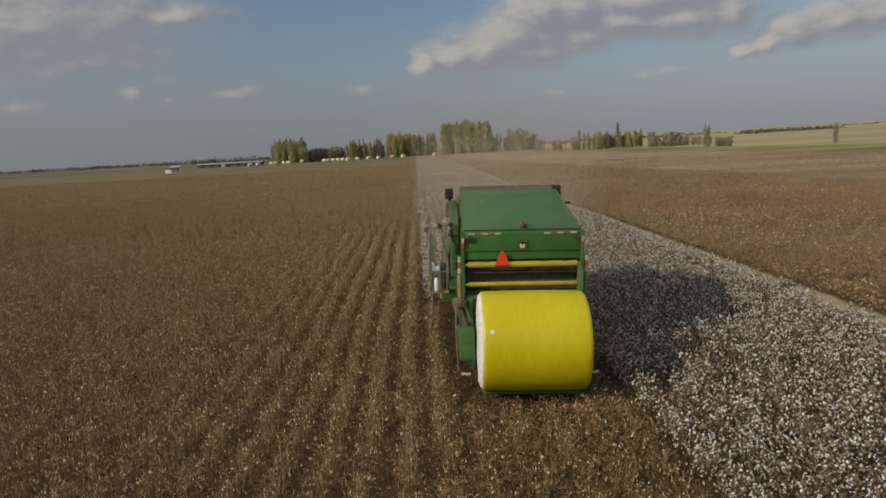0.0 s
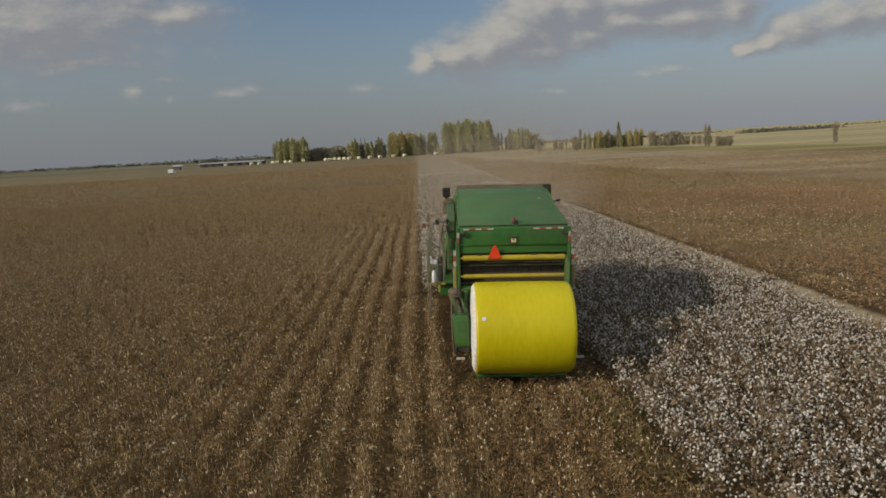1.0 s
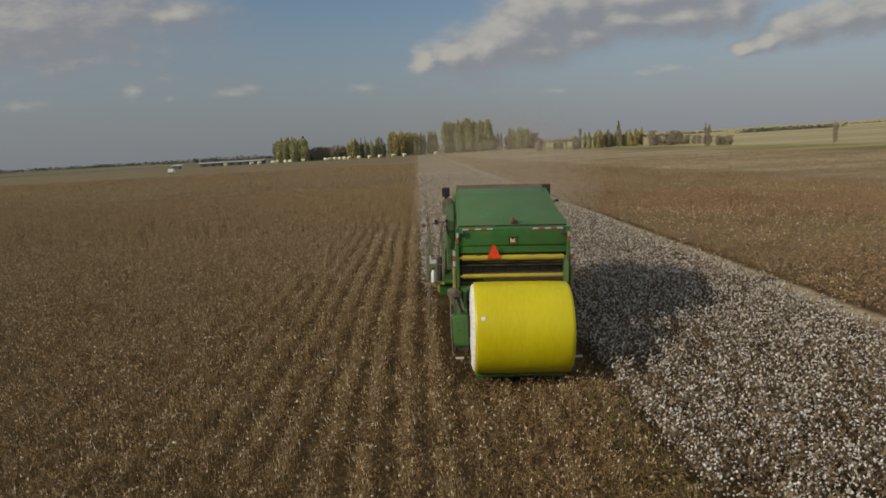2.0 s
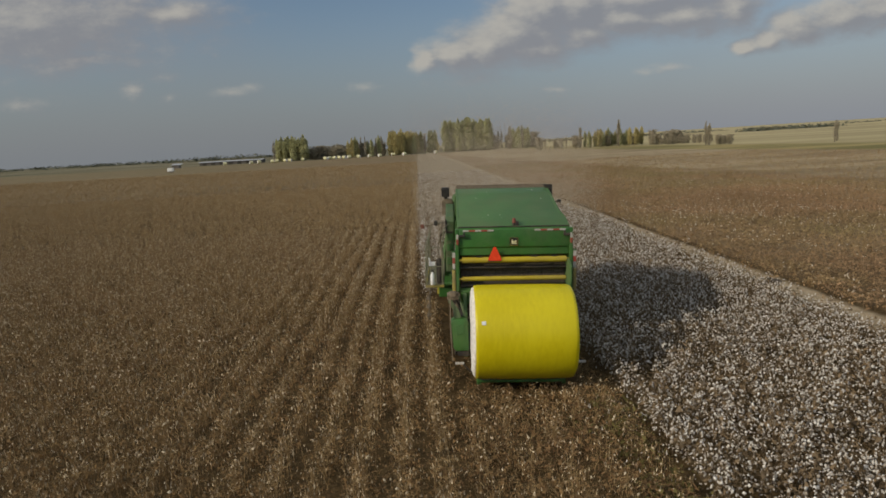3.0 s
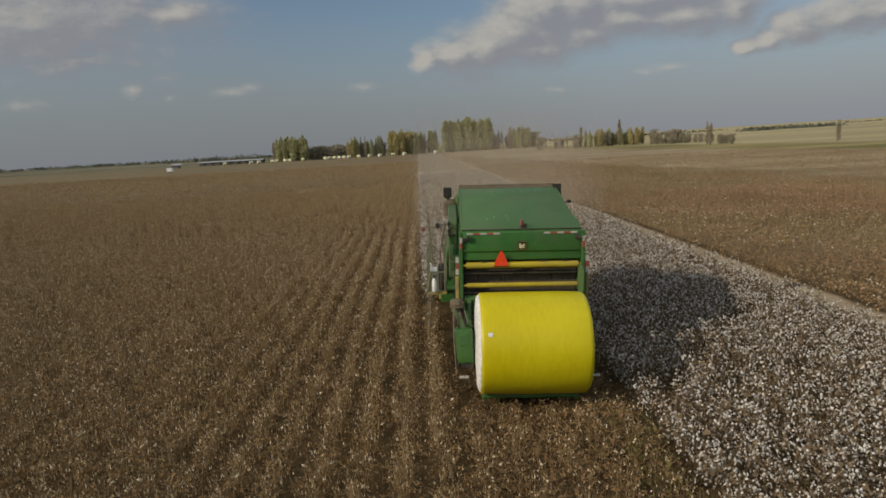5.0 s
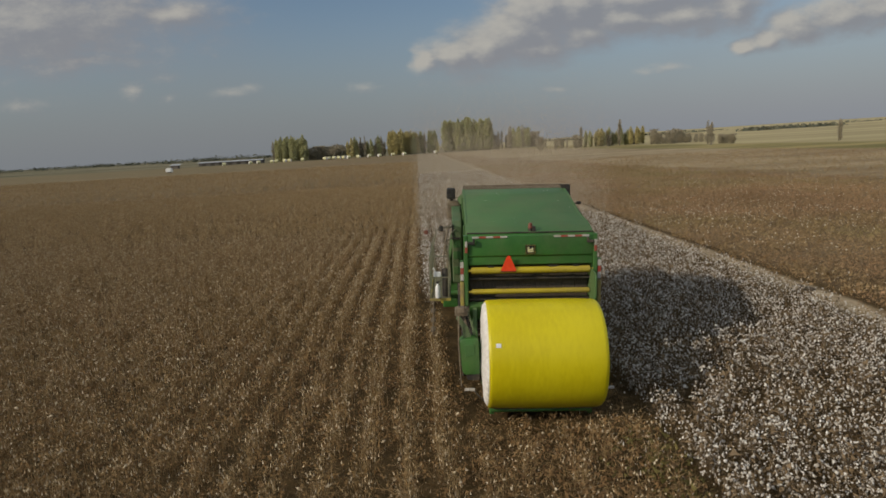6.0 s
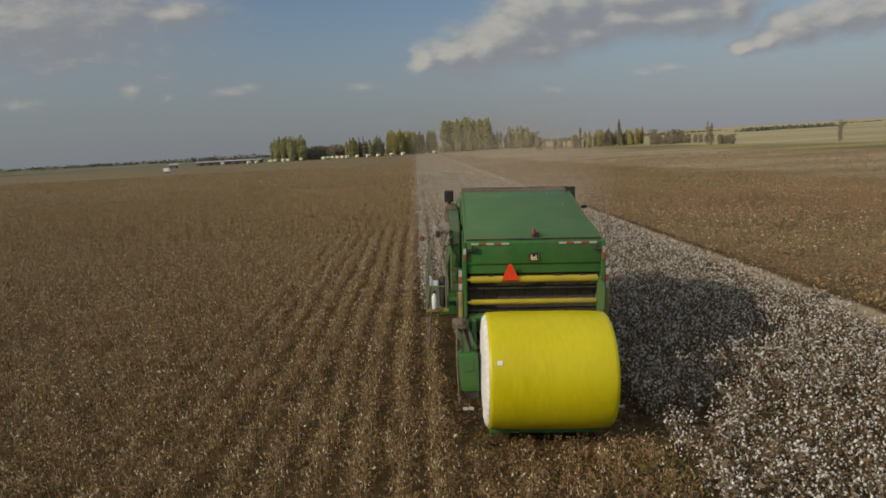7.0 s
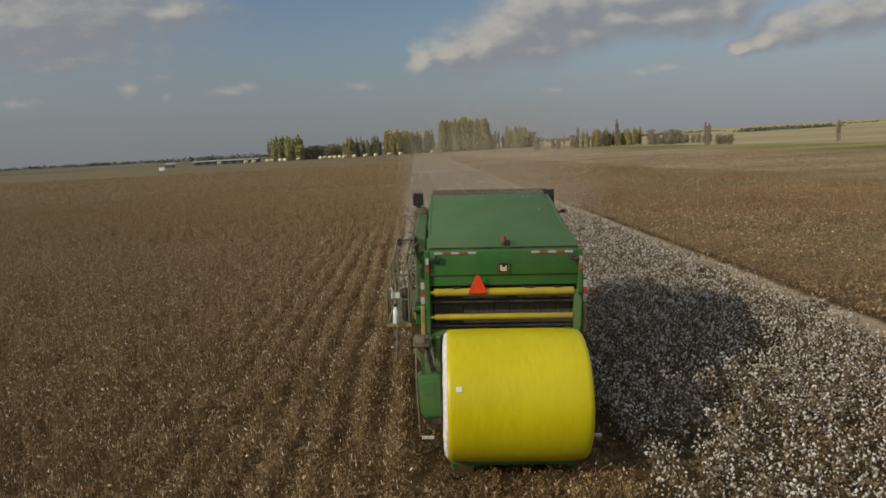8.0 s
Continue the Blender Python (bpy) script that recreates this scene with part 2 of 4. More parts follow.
LEAF_GOLD = material("hazed_turning_leaf", (0.36, 0.31, 0.13), (0.58, 0.49, 0.22), 0.2, 3, 0.8, bump=0, vary="island", amount=0.5, gloss=0.2)
LEAF_DULL = material("hazed_bare_twig_and_leaf", (0.25, 0.22, 0.155), (0.38, 0.33, 0.23), 0.2, 3, 0.9, bump=0, vary="island", amount=0.6, gloss=0.1)
SHED_WALL = material("shed_wall", (0.10, 0.085, 0.07), (0.17, 0.15, 0.13), 0.3, 3, 0.8, bump=0.1)
SHED_ROOF = material("pale_sheet_roof", (0.32, 0.33, 0.34), (0.42, 0.43, 0.44), 0.2, 3, 0.5, bump=0.05)


def ground_material():
    m = bpy.data.materials.new("field_soil")
    m.use_nodes = True
    t = m.node_tree
    b = t.nodes["Principled BSDF"]
    where = t.nodes.new("ShaderNodeTexCoord")
    at = where.outputs["Object"]
    xyz = t.nodes.new("ShaderNodeSeparateXYZ")
    link(t, at, xyz.inputs[0])
    x, y = xyz.outputs[0], xyz.outputs[1]
    patch, clod, grain = noise_node(t, at, 0.05, 6.0, 0.6), noise_node(t, at, 2.2, 6.0, 0.65), noise_node(t, at, 22.0, 4.0, 0.7)
    wander = math_node(t, "MULTIPLY_ADD", noise_node(t, at, 0.5, 3.0).outputs[0], 0.5, -0.25)
    soil = mix(t, smooth(t, clod.outputs[0], 0.35, 0.68), (0.064, 0.042, 0.017), (0.112, 0.073, 0.031))
    soil = mix(t, math_node(t, "MULTIPLY", smooth(t, grain.outputs[0], 0.52, 0.7), 0.4), soil, (0.30, 0.215, 0.125))
    # stalk cover seen from far off
    long = node(t, "ShaderNodeVectorMath", operation="MULTIPLY")
    link(t, at, long.inputs[0])
    long.inputs[1].default_value = (1.3, 0.05, 1)
    streak = noise_node(t, long.outputs[0], 0.5, 5.0, 0.6)
    stubble = mix(t, smooth(t, math_node(t, "ADD", math_node(t, "MULTIPLY", streak.outputs[0], 0.5), math_node(t, "MULTIPLY", patch.outputs[0], 0.5)), 0.38, 0.62),
                  (0.180, 0.133, 0.070), (0.232, 0.172, 0.096))
    far = smooth(t, y, 30.0, 130.0)
    colour = mix(t, far, soil, stubble)
    # an olive fallow strip on the far left
    fallow = math_node(t, "MULTIPLY", math_node(t, "MULTIPLY", smooth(t, y, 185.0, 260.0), smooth(t, x, -40.0, -110.0)), 0.6)
    colour = mix(t, fallow, colour, mix(t, smooth(t, streak.outputs[0], 0.4, 0.6), (0.165, 0.135, 0.070), (0.22, 0.178, 0.098)))
    # standing cotton ahead, beyond the reach of single plants
    ahead = math_node(t, "MULTIPLY", smooth(t, x, -2.7, -2.5), smooth(t, y, 70.0, 150.0))
    colour = mix(t, ahead, colour, mix(t, smooth(t, clod.outputs[0], 0.4, 0.6), (0.24, 0.19, 0.122), (0.33, 0.268, 0.18)))
    # the reddish crop beyond the track
    edge = math_node(t, "ADD", x, wander)
    right = smooth(t, edge, 12.4, 12.9)
    rust = mix(t, smooth(t, patch.outputs[0], 0.4, 0.6), (0.195, 0.132, 0.07), (0.28, 0.20, 0.115))
    colour = mix(t, math_node(t, "MULTIPLY", right, smooth(t, y, -12.0, 30.0)), colour, rust)
    # a pale picked field, in a strip beside it
    strip = math_node(t, "ADD", math_node(t, "MULTIPLY_ADD", y, 0.10, x), math_node(t, "MULTIPLY_ADD", patch.outputs[0], 16.0, -8.0))
    flat = node(t, "ShaderNodeVectorMath", operation="MULTIPLY")
    link(t, at, flat.inputs[0])
    flat.inputs[1].default_value = (0.25, 1.0, 1)
    bands = noise_node(t, flat.outputs[0], 0.06, 5.0, 0.65)
    pale = mix(t, smooth(t, bands.outputs[0], 0.36, 0.62), (0.24, 0.182, 0.105), (0.40, 0.315, 0.19))
    deep = node(t, "ShaderNodeVectorMath", operation="MULTIPLY")
    link(t, at, deep.inputs[0])
    deep.inputs[1].default_value = (1.0, 0.3, 1)
    ragged = noise_node(t, deep.outputs[0], 0.22, 7.0, 0.72)
    pale = mix(t, math_node(t, "MULTIPLY", smooth(t, ragged.outputs[0], 0.50, 0.66), 0.6), pale, (0.20, 0.125, 0.062))
    pale = mix(t, math_node(t, "MULTIPLY", smooth(t, ragged.outputs[0], 0.46, 0.34), 0.5), pale, (0.165, 0.15, 0.065))
    pale_on = math_node(t, "MULTIPLY", smooth(t, strip, 46.0, 54.0), smooth(t, x, 3.0, 24.0))
    colour = mix(t, pale_on, colour, pale)
    # rough verge and dry fields towards the horizon
    outer = math_node(t, "ADD", math_node(t, "MULTIPLY_ADD", y, 0.06, x), math_node(t, "MULTIPLY", wander, 6.0))
    big = noise_node(t, flat.outputs[0], 0.012, 5.0, 0.6)
    verge = mix(t, smooth(t, bands.outputs[0], 0.35, 0.6), (0.17, 0.15, 0.055), (0.34, 0.27, 0.115))
    plain = mix(t, smooth(t, big.outputs[0], 0.34, 0.66), (0.33, 0.275, 0.145), (0.48, 0.40, 0.22))
    colour = mix(t, math_node(t, "MULTIPLY", smooth(t, outer, 101.0, 106.0), smooth(t, x, 30.0, 60.0)), colour, verge)
    colour = mix(t, math_node(t, "MULTIPLY", smooth(t, outer, 128.0, 150.0), smooth(t, x, 60.0, 110.0)), colour, plain)
    behind = smooth(t, math_node(t, "ADD", y, math_node(t, "MULTIPLY", wander, 40.0)), 455.0, 490.0)
    distant = mix(t, smooth(t, big.outputs[0], 0.42, 0.58), (0.10, 0.095, 0.05), (0.22, 0.19, 0.12))
    colour = mix(t, math_node(t, "MULTIPLY", behind, smooth(t, x, 90.0, 30.0)), colour, distant)
    # the bare track
    track = math_node(t, "MULTIPLY", smooth(t, edge, 10.7, 11.2), smooth(t, edge, 12.3, 11.9))
    path = mix(t, smooth(t, clod.outputs[0], 0.35, 0.65), (0.30, 0.232, 0.145), (0.43, 0.345, 0.225))
    colour = mix(t, track, colour, path)
    link(t, colour, b.inputs["Base Color"])
    b.inputs["Roughness"].default_value = 0.95
    b.inputs["Specular IOR Level"].default_value = 0.1
    up = t.nodes.new("ShaderNodeBump")
    up.inputs["Strength"].default_value, up.inputs["Distance"].default_value = 0.6, 0.06
    link(t, math_node(t, "ADD", clod.outputs[0], math_node(t, "MULTIPLY", grain.outputs[0], 0.35)), up.inputs["Height"])
    link(t, up.outputs[0], b.inputs["Normal"])
    return m


# ---------------------------------------------------------------- building helpers
def part(name, bm, mat, parent=None, label="", smooth_faces=False):
    me = bpy.data.meshes.new(name)
    bmesh.ops.recalc_face_normals(bm, faces=bm.faces[:])
    if smooth_faces:
        for f in bm.faces:
            f.smooth = True
        for e in bm.edges:
            if len(e.link_faces) == 2 and e.calc_face_angle() > 0.7:
                e.smooth = False
    bm.to_mesh(me)
    bm.free()
    for one in mat if isinstance(mat, (list, tuple)) else [mat]:
        me.materials.append(one)
    ob = new(name, me)
    ob.parent = parent
    if label:
        tagged(ob, label)
    return ob


def thing(name, label, category, at, group="", kind=""):
    ob = new(name)
    ob.matrix_world = at
    return tagged(ob, label, category, group, kind)


def join(bm, other):
    me = bpy.data.meshes.new("tmp")
    other.to_mesh(me)
    other.free()
    bm.from_mesh(me)
    bpy.data.meshes.remove(me)


def box(bm, x0, x1, y0, y1, z0, z1, bevel=0.02, turn=None):
    b = bmesh.new()
    bmesh.ops.create_cube(b, size=1.0, matrix=Matrix.Translation(((x0 + x1) / 2, (y0 + y1) / 2, (z0 + z1) / 2)) @ Matrix.Diagonal((x1 - x0, y1 - y0, z1 - z0, 1)))
    if bevel:
        bmesh.ops.bevel(b, geom=b.edges[:], offset=min(bevel, 0.45 * min(x1 - x0, y1 - y0, z1 - z0)), segments=2, affect="EDGES", profile=0.5)
    if turn is not None:
        bmesh.ops.transform(b, matrix=turn, verts=b.verts[:])
    join(bm, b)
    return bm


def tube(bm, p, q, r0, r1=None, seg=12):
    p, q = Vector(p), Vector(q)
    b = bmesh.new()
    bmesh.ops.create_cone(b, cap_ends=True, segments=seg, radius1=r0, radius2=r0 if r1 is None else r1, depth=(q - p).length)
    m = Matrix.Translation((p + q) / 2) @ (q - p).to_track_quat("Z", "Y").to_matrix().to_4x4()
    bmesh.ops.transform(b, matrix=m, verts=b.verts[:])
    join(bm, b)
    return bm


def beam(bm, p, q, w, h, bevel=0.012):
    """A square bar from p to q."""
    p, q = Vector(p), Vector(q)
    n = (q - p).length
    m = Matrix.Translation((p + q) / 2) @ (q - p).to_track_quat("Z", "Y").to_matrix().to_4x4()
    return box(bm, -w / 2, w / 2, -h / 2, h / 2, -n / 2, n / 2, bevel, m)


def prism(bm, outline, x0, x1, bevel=0.015):
    """A plate with the outline (y, z), from x0 to x1."""
    b = bmesh.new()
    f = b.faces.new([b.verts.new((x0, y, z)) for y, z in outline])
    made = bmesh.ops.extrude_face_region(b, geom=[f])
    bmesh.ops.translate(b, vec=(x1 - x0, 0, 0), verts=[v for v in made["geom"] if isinstance(v, bmesh.types.BMVert)])
    bmesh.ops.recalc_face_normals(b, faces=b.faces[:])
    if bevel:
        bmesh.ops.bevel(b, geom=b.edges[:], offset=bevel, segments=2, affect="EDGES", profile=0.5)
    join(bm, b)
    return bm


def sheet(bm, outline, y0, y1, bevel=0.015):
    """A plate with the outline (x, z), from y0 to y1."""
    b = bmesh.new()
    f = b.faces.new([b.verts.new((x, y0, z)) for x, z in outline])
    made = bmesh.ops.extrude_face_region(b, geom=[f])
    bmesh.ops.translate(b, vec=(0, y1 - y0, 0), verts=[v for v in made["geom"] if isinstance(v, bmesh.types.BMVert)])
    bmesh.ops.recalc_face_normals(b, faces=b.faces[:])
    if bevel:
        bmesh.ops.bevel(b, geom=b.edges[:], offset=bevel, segments=2, affect="EDGES", profile=0.5)
    join(bm, b)
    return bm


def lathe(bm, profile, seg=40, at=Matrix.Identity(4)):
    """Turns (x, radius) about the x axis; open ends on the axis are closed by a radius of nought."""
    b = bmesh.new()
    rings = []
    for x, r in profile:
        rings.append([b.verts.new((x, r * math.cos(a), r * math.sin(a))) for a in (2 * math.pi * k / seg for k in range(seg))] if r > 1e-6 else [b.verts.new((x, 0, 0))])
    for one, two in zip(rings, rings[1:]):
        for k in range(seg):
            l = (k + 1) % seg
            face = [one[k % len(one)], one[l % len(one)], two[l % len(two)], two[k % len(two)]]
            face = list(dict.fromkeys(face))
            if len(face) > 2:
                b.faces.new(face)
    bmesh.ops.transform(b, matrix=at, verts=b.verts[:])
    join(bm, b)
    return bm


# ---------------------------------------------------------------- ground
def build_ground():
    near_x = np.linspace(-30, 30, 61)
    far = np.array([45, 70, 110, 170, 260, 400, 620, 950, 1500, 2400, 4200.0])
    xs = np.concatenate((-far[::-1], near_x, far))
    ys = np.concatenate((-far[::-1], near_x, far))
    nx, ny = len(xs), len(ys)
    gx, gy = np.meshgrid(xs, ys)
    close = np.clip((30 - np.maximum(abs(gx), abs(gy))) / 10, 0, 1)
    gz = close * 0.025 * np.sin(gx * 1.9 + 0.6 * np.sin(gy * 0.8)) * np.sin(gy * 1.3)
    gz -= 0.05 * np.exp(-((gx - 11.5) / 0.7) ** 2)
    gz += 15 * np.clip((gx - 500) / 900, 0, 1) * np.clip((gy - 300) / 700, 0, 1)      # a low rise on the horizon
    verts = np.stack((gx, gy, gz), -1).reshape(-1, 3)
    i = (np.arange(ny - 1)[:, None] * nx + np.arange(nx - 1)[None, :]).ravel()
    faces = np.stack((i, i + 1, i + nx + 1, i + nx), -1)
    me = bpy.data.meshes.new("ground")
    me.from_pydata(verts.tolist(), [], faces.tolist())
    for p in me.polygons:
        p.use_smooth = True
    me.materials.append(ground_material())
    tagged(new("ground", me), "brown field soil with a bare dirt track", "ground", kind="structure")


build_ground()


# ---------------------------------------------------------------- crop rows
ROW = 0.76
EDGE = -2.6          # between the picked land and the standing crop
SWATH = 1.96         # far side of the six rows taken on this pass
TRACK = 10.15


def blade(p, q, width, rng):
    """One thin triangle from p to q."""
    d = np.array(q) - np.array(p)
    s = np.cross(d, rng.normal(size=3))
    s *= width / 2 / (np.linalg.norm(s) + 1e-9)
    return [np.array(p) - s, np.array(p) + s, np.array(q)], [(0, 1, 2)]


def tuft(c, r, rng, squash=0.8):
    """A rough eight-sided lump, drawn out upwards and a little tilted."""
    a = np.array([(1, 0, 0), (-1, 0, 0), (0, 1, 0), (0, -1, 0), (0, 0, squash), (0, 0, -squash)], float)
    a *= rng.uniform(0.45, 1.5, (6, 1))
    tilt = np.linalg.qr(np.eye(3) + 0.45 * rng.normal(size=(3, 3)))[0]
    wide = rng.uniform(0.5, 1.05, 2)
    return list((a * (r * wide[0], r * wide[1], r * rng.uniform(1.2, 2.0))) @ tilt + np.array(c)), [(0, 2, 4), (2, 1, 4), (1, 3, 4), (3, 0, 4), (2, 0, 5), (1, 2, 5), (3, 1, 5), (0, 3, 5)]


def plant(rng, tall, stems, branches, leaves, bolls, leaf=0.045, boll=0.04, thick=0.016, spread=0.2, boll_low=0.3, flecks=0):
    """Template of one plant: points, triangles and the material slot of each triangle."""
    pts, tris, slots = [], [], []

    def add(made, slot):
        n = len(pts)
        pts.extend(made[0])
        tris.extend([(a + n, b + n, c + n) for a, b, c in made[1]])
        slots.extend([slot] * len(made[1]))

    for _ in range(stems):
        foot, lean = rng.normal(0, 0.03, 2), rng.normal(0, 0.09, 2)
        top = (foot[0] + lean[0], foot[1] + lean[1], tall * rng.uniform(0.85, 1.1))
        for _ in range(2):
            add(blade((*foot, -0.02), top, thick * rng.uniform(0.8, 1.2), rng), 0)
    ends = []
    for _ in range(branches):
        z, a = tall * rng.uniform(0.25, 0.85), rng.uniform(0, 6.283)
        reach = spread * rng.uniform(0.4, 1.1)
        q = (reach * math.cos(a), reach * math.sin(a), z + rng.uniform(0.03, 0.16))
        add(blade((0, 0, z), q, thick * 0.7, rng), 0)
        ends.append(q)
    for k in range(leaves):
        c = np.array(ends[k % len(ends)]) + rng.normal(0, 0.05, 3)
        c[2] = max(c[2] - rng.uniform(0, 0.25), 0.03)
        d = rng.normal(size=(3, 3)) * leaf
        add(([c + d[0], c + d[1], c + d[2]], [(0, 1, 2)]), 1)
    for _ in range(flecks):
        a, reach = rng.uniform(0, 6.283), spread * rng.uniform(0.1, 1.0)
        c = np.array((reach * math.cos(a), reach * math.sin(a), tall * rng.uniform(0.3, 1.0)))
        add(blade(c, c + rng.normal(size=3) * 0.012 + (0, 0, rng.uniform(0.03, 0.075)), rng.uniform(0.014, 0.028), rng), 2)
    for k in range(bolls):
        a, reach = rng.uniform(0, 6.283), spread * rng.uniform(0.1, 1.0)
        z = tall * (boll_low + (1.02 - boll_low) * rng.random())
        add(tuft((reach * math.cos(a), reach * math.sin(a), z), boll * rng.uniform(0.55, 1.4), rng), 2)
    return np.array(pts), np.array(tris), np.array(slots)


def sow(name, label, category, templates, places, scales, materials, rng, kinds=None):
    """Many plants in one mesh."""
    verts, faces, slots, base = [], [], [], 0
    pick = rng.integers(0, len(templates), len(places)) if kinds is None else kinds
    for k, (p, f, s) in enumerate(templates):
        at = places[pick == k]
        if not len(at):
            continue
        sc = scales[pick == k]
        a = rng.uniform(0, 6.283, len(at))
        c, sn = np.cos(a)[:, None], np.sin(a)[:, None]
        x, y, z = p[:, 0][None], p[:, 1][None], p[:, 2][None]
        wide, high = sc[:, :1], sc[:, 1:]
        out = np.stack(((x * c - y * sn) * wide + at[:, :1], (x * sn + y * c) * wide + at[:, 1:2], z * high + at[:, 2:]), -1)
        verts.append(out.reshape(-1, 3))
        faces.append((f[None] + (np.arange(len(at)) * len(p))[:, None, None] + base).reshape(-1, 3))
        slots.append(np.tile(s, len(at)))
        base += out.shape[0] * out.shape[1]
    v, f, s = np.concatenate(verts), np.concatenate(faces), np.concatenate(slots)
    me = bpy.data.meshes.new(name)
    me.vertices.add(len(v))
    me.vertices.foreach_set("co", v.astype(np.float32).ravel())
    me.loops.add(len(f) * 3)
    me.loops.foreach_set("vertex_index", f.astype(np.int32).ravel())
    me.polygons.add(len(f))
    me.polygons.foreach_set("loop_start", np.arange(0, len(f) * 3, 3, dtype=np.int32))
    me.polygons.foreach_set("material_index", s.astype(np.int32))
    me.update(calc_edges=True)
    for m in materials:
        me.materials.append(m)
    return tagged(new(name, me), label, category, kind="stuff")


def in_rows(rng, count, x0, x1, y0, y1, first, keep, jitter=0.07):
    """Places on the drilled rows between x0 and x1, where keep(x, y) holds."""
    x, y = rng.uniform(x0, x1, count), rng.uniform(y0, y1, count)
    x = first + ROW * np.round((x - first) / ROW)
    ok = keep(x, y)
    x, y = x[ok], y[ok]
    x = x + rng.choice((-0.06, 0.06), len(x)) + rng.normal(0, jitter, len(x)) + 0.04 * np.sin(y * 0.35 + x)
    return np.stack((x, y, np.zeros(len(x))), -1)


def sizes(rng, n, wide, high=1.0, spread=0.16):
    return np.stack((wide * rng.uniform(1 - spread, 1 + spread, n), high * rng.uniform(1 - spread, 1 + spread, n)), -1)


def build_crops():
    rng = np.random.default_rng(7)
    first = EDGE + ROW / 2
    bare = [plant(rng, 0.68, 2, 5, 15, int(rng.random() < 0.2), leaf=0.021, boll=0.020, thick=0.011, spread=0.27, flecks=5) for _ in range(16)]
    bare_far = [plant(rng, 0.68, 1, 6, 5, 0, leaf=0.036, thick=0.030, spread=0.26, flecks=int(rng.integers(3, 7))) for _ in range(10)]
    full = [plant(rng, 0.78, 1, 3, 20, 14, leaf=0.033, boll=0.0245, thick=0.012, spread=0.28, boll_low=0.12) for _ in range(16)]
    full_far = [plant(rng, 0.76, 1, 3, 10, 4, boll=0.034, leaf=0.042, thick=0.022, spread=0.28) for _ in range(10)]
    rusty = [plant(rng, 0.64, 1, 4, 16, 2 * int(k < 6), leaf=0.036, boll=0.036, thick=0.010, spread=0.32, boll_low=0.6) for k in range(12)]

    def seen(x, y, m=4.0):
        reach = np.maximum(y + 16, 14)
        return (x > -0.80 * reach - m) & (x < 0.90 * reach + m)

    def picked(x, y):
        return seen(x, y) & ((x < EDGE) | ((x < SWATH) & (y < 8.3)))

    def wheel_free(x, y):
        return ~((y > -0.45) & (y < 10.0) & (x > -1.75))

    def standing(x, y):
        return seen(x, y) & (x < TRACK + 0.3 * np.sin(0.7 * y) * np.sin(0.23 * y) + 0.25 * rng.normal(size=len(x))) & ((x > SWATH) | ((x > EDGE) & (y > 10.0)))

    def beyond(x, y):
        return seen(x, y) & (x > 11.95 + 0.3 * np.sin(0.5 * y + 1) + 0.3 * rng.normal(size=len(x))) & (x + 0.10 * y < 50 - 9 * rng.random(len(x)))

    def zone(keep, density, x0, x1, y0, y1, templates, name, label, category, mats, wide, high=1.0, jitter=0.07):
        n = int(density * (x1 - x0) * (y1 - y0))
        at = in_rows(rng, n, x0, x1, y0, y1, first, keep, jitter)
        kinds = None
        if templates is rusty:
            # white bolls come in patches
            patch = np.sin(0.21 * at[:, 0] + 1.0) * np.sin(0.17 * at[:, 1]) + 0.6 * np.sin(0.9 * at[:, 0] + 0.4 * at[:, 1])
            kinds = np.where(rng.random(len(at)) < (0.24 + 0.28 * patch) * np.clip((75 - at[:, 1]) / 70, 0.12, 1), rng.integers(0, 6, len(at)), rng.integers(6, 12, len(at)))
        sow(name, label, category, templates, at, sizes(rng, len(at), wide, high), mats, rng, kinds)

    low = [plant(rng, 0.22, 1, 2, 9, 0, leaf=0.026, thick=0.010, spread=0.24, flecks=int(rng.random() < 0.4)) for _ in range(8)]
    stub = "picked brown cotton stalks with stray lint in drilled rows"
    crop = "ripe cotton plants with open white bolls"
    red = "sparse rust-brown cotton plants with scattered white bolls"
    three = [STALK, BURR, FLECK]
    four = [COTTON_STALK, COTTON_LEAF, BOLL]
    def fresh(x, y):
        return (x > -1.75) & (y < 8.3)

    zone(lambda x, y: picked(x, y) & wheel_free(x, y) & ~fresh(x, y), 20, -40, SWATH, -9, 30, bare, "cotton_stubble", stub, "cotton stalks", three, 1.0, 1.0, 0.085)
    cut = [plant(rng, 0.60, 2, 5, 14, int(rng.random() < 0.4), leaf=0.018, boll=0.020, thick=0.009, spread=0.24, flecks=3) for _ in range(12)]
    zone(lambda x, y: picked(x, y) & wheel_free(x, y) & fresh(x, y), 13, -2.0, SWATH, -9, -0.4, cut, "cotton_stubble", "freshly picked brown cotton stalks in drilled rows", "cotton stalks", three, 1.05, 0.95, 0.13)
    n = int(26 * 3.7 * 8.6)
    at = np.stack((rng.uniform(-1.75, SWATH, n), rng.uniform(-9, -0.5, n), np.zeros(n)), -1)
    sow("field_litter", "trampled brown leaf litter on the fresh swath", "leaf litter", low, at, sizes(rng, n, 1.0, 1.0), three, rng)
    n = int(22 * 3.9 * 3.2)
    at = np.stack((rng.uniform(-2.0, SWATH, n), rng.uniform(-0.6, 2.6, n), np.zeros(n)), -1)
    sow("field_litter", "trampled leaf litter in the shade under the module", "leaf litter", low, at, sizes(rng, n, 1.0, 0.9), three, rng)
    n = int(26 * 1.1 * 8.4)
    at = np.stack((SWATH - np.abs(rng.normal(0, 0.5, n)), rng.uniform(-9, -0.6, n), np.zeros(n)), -1)
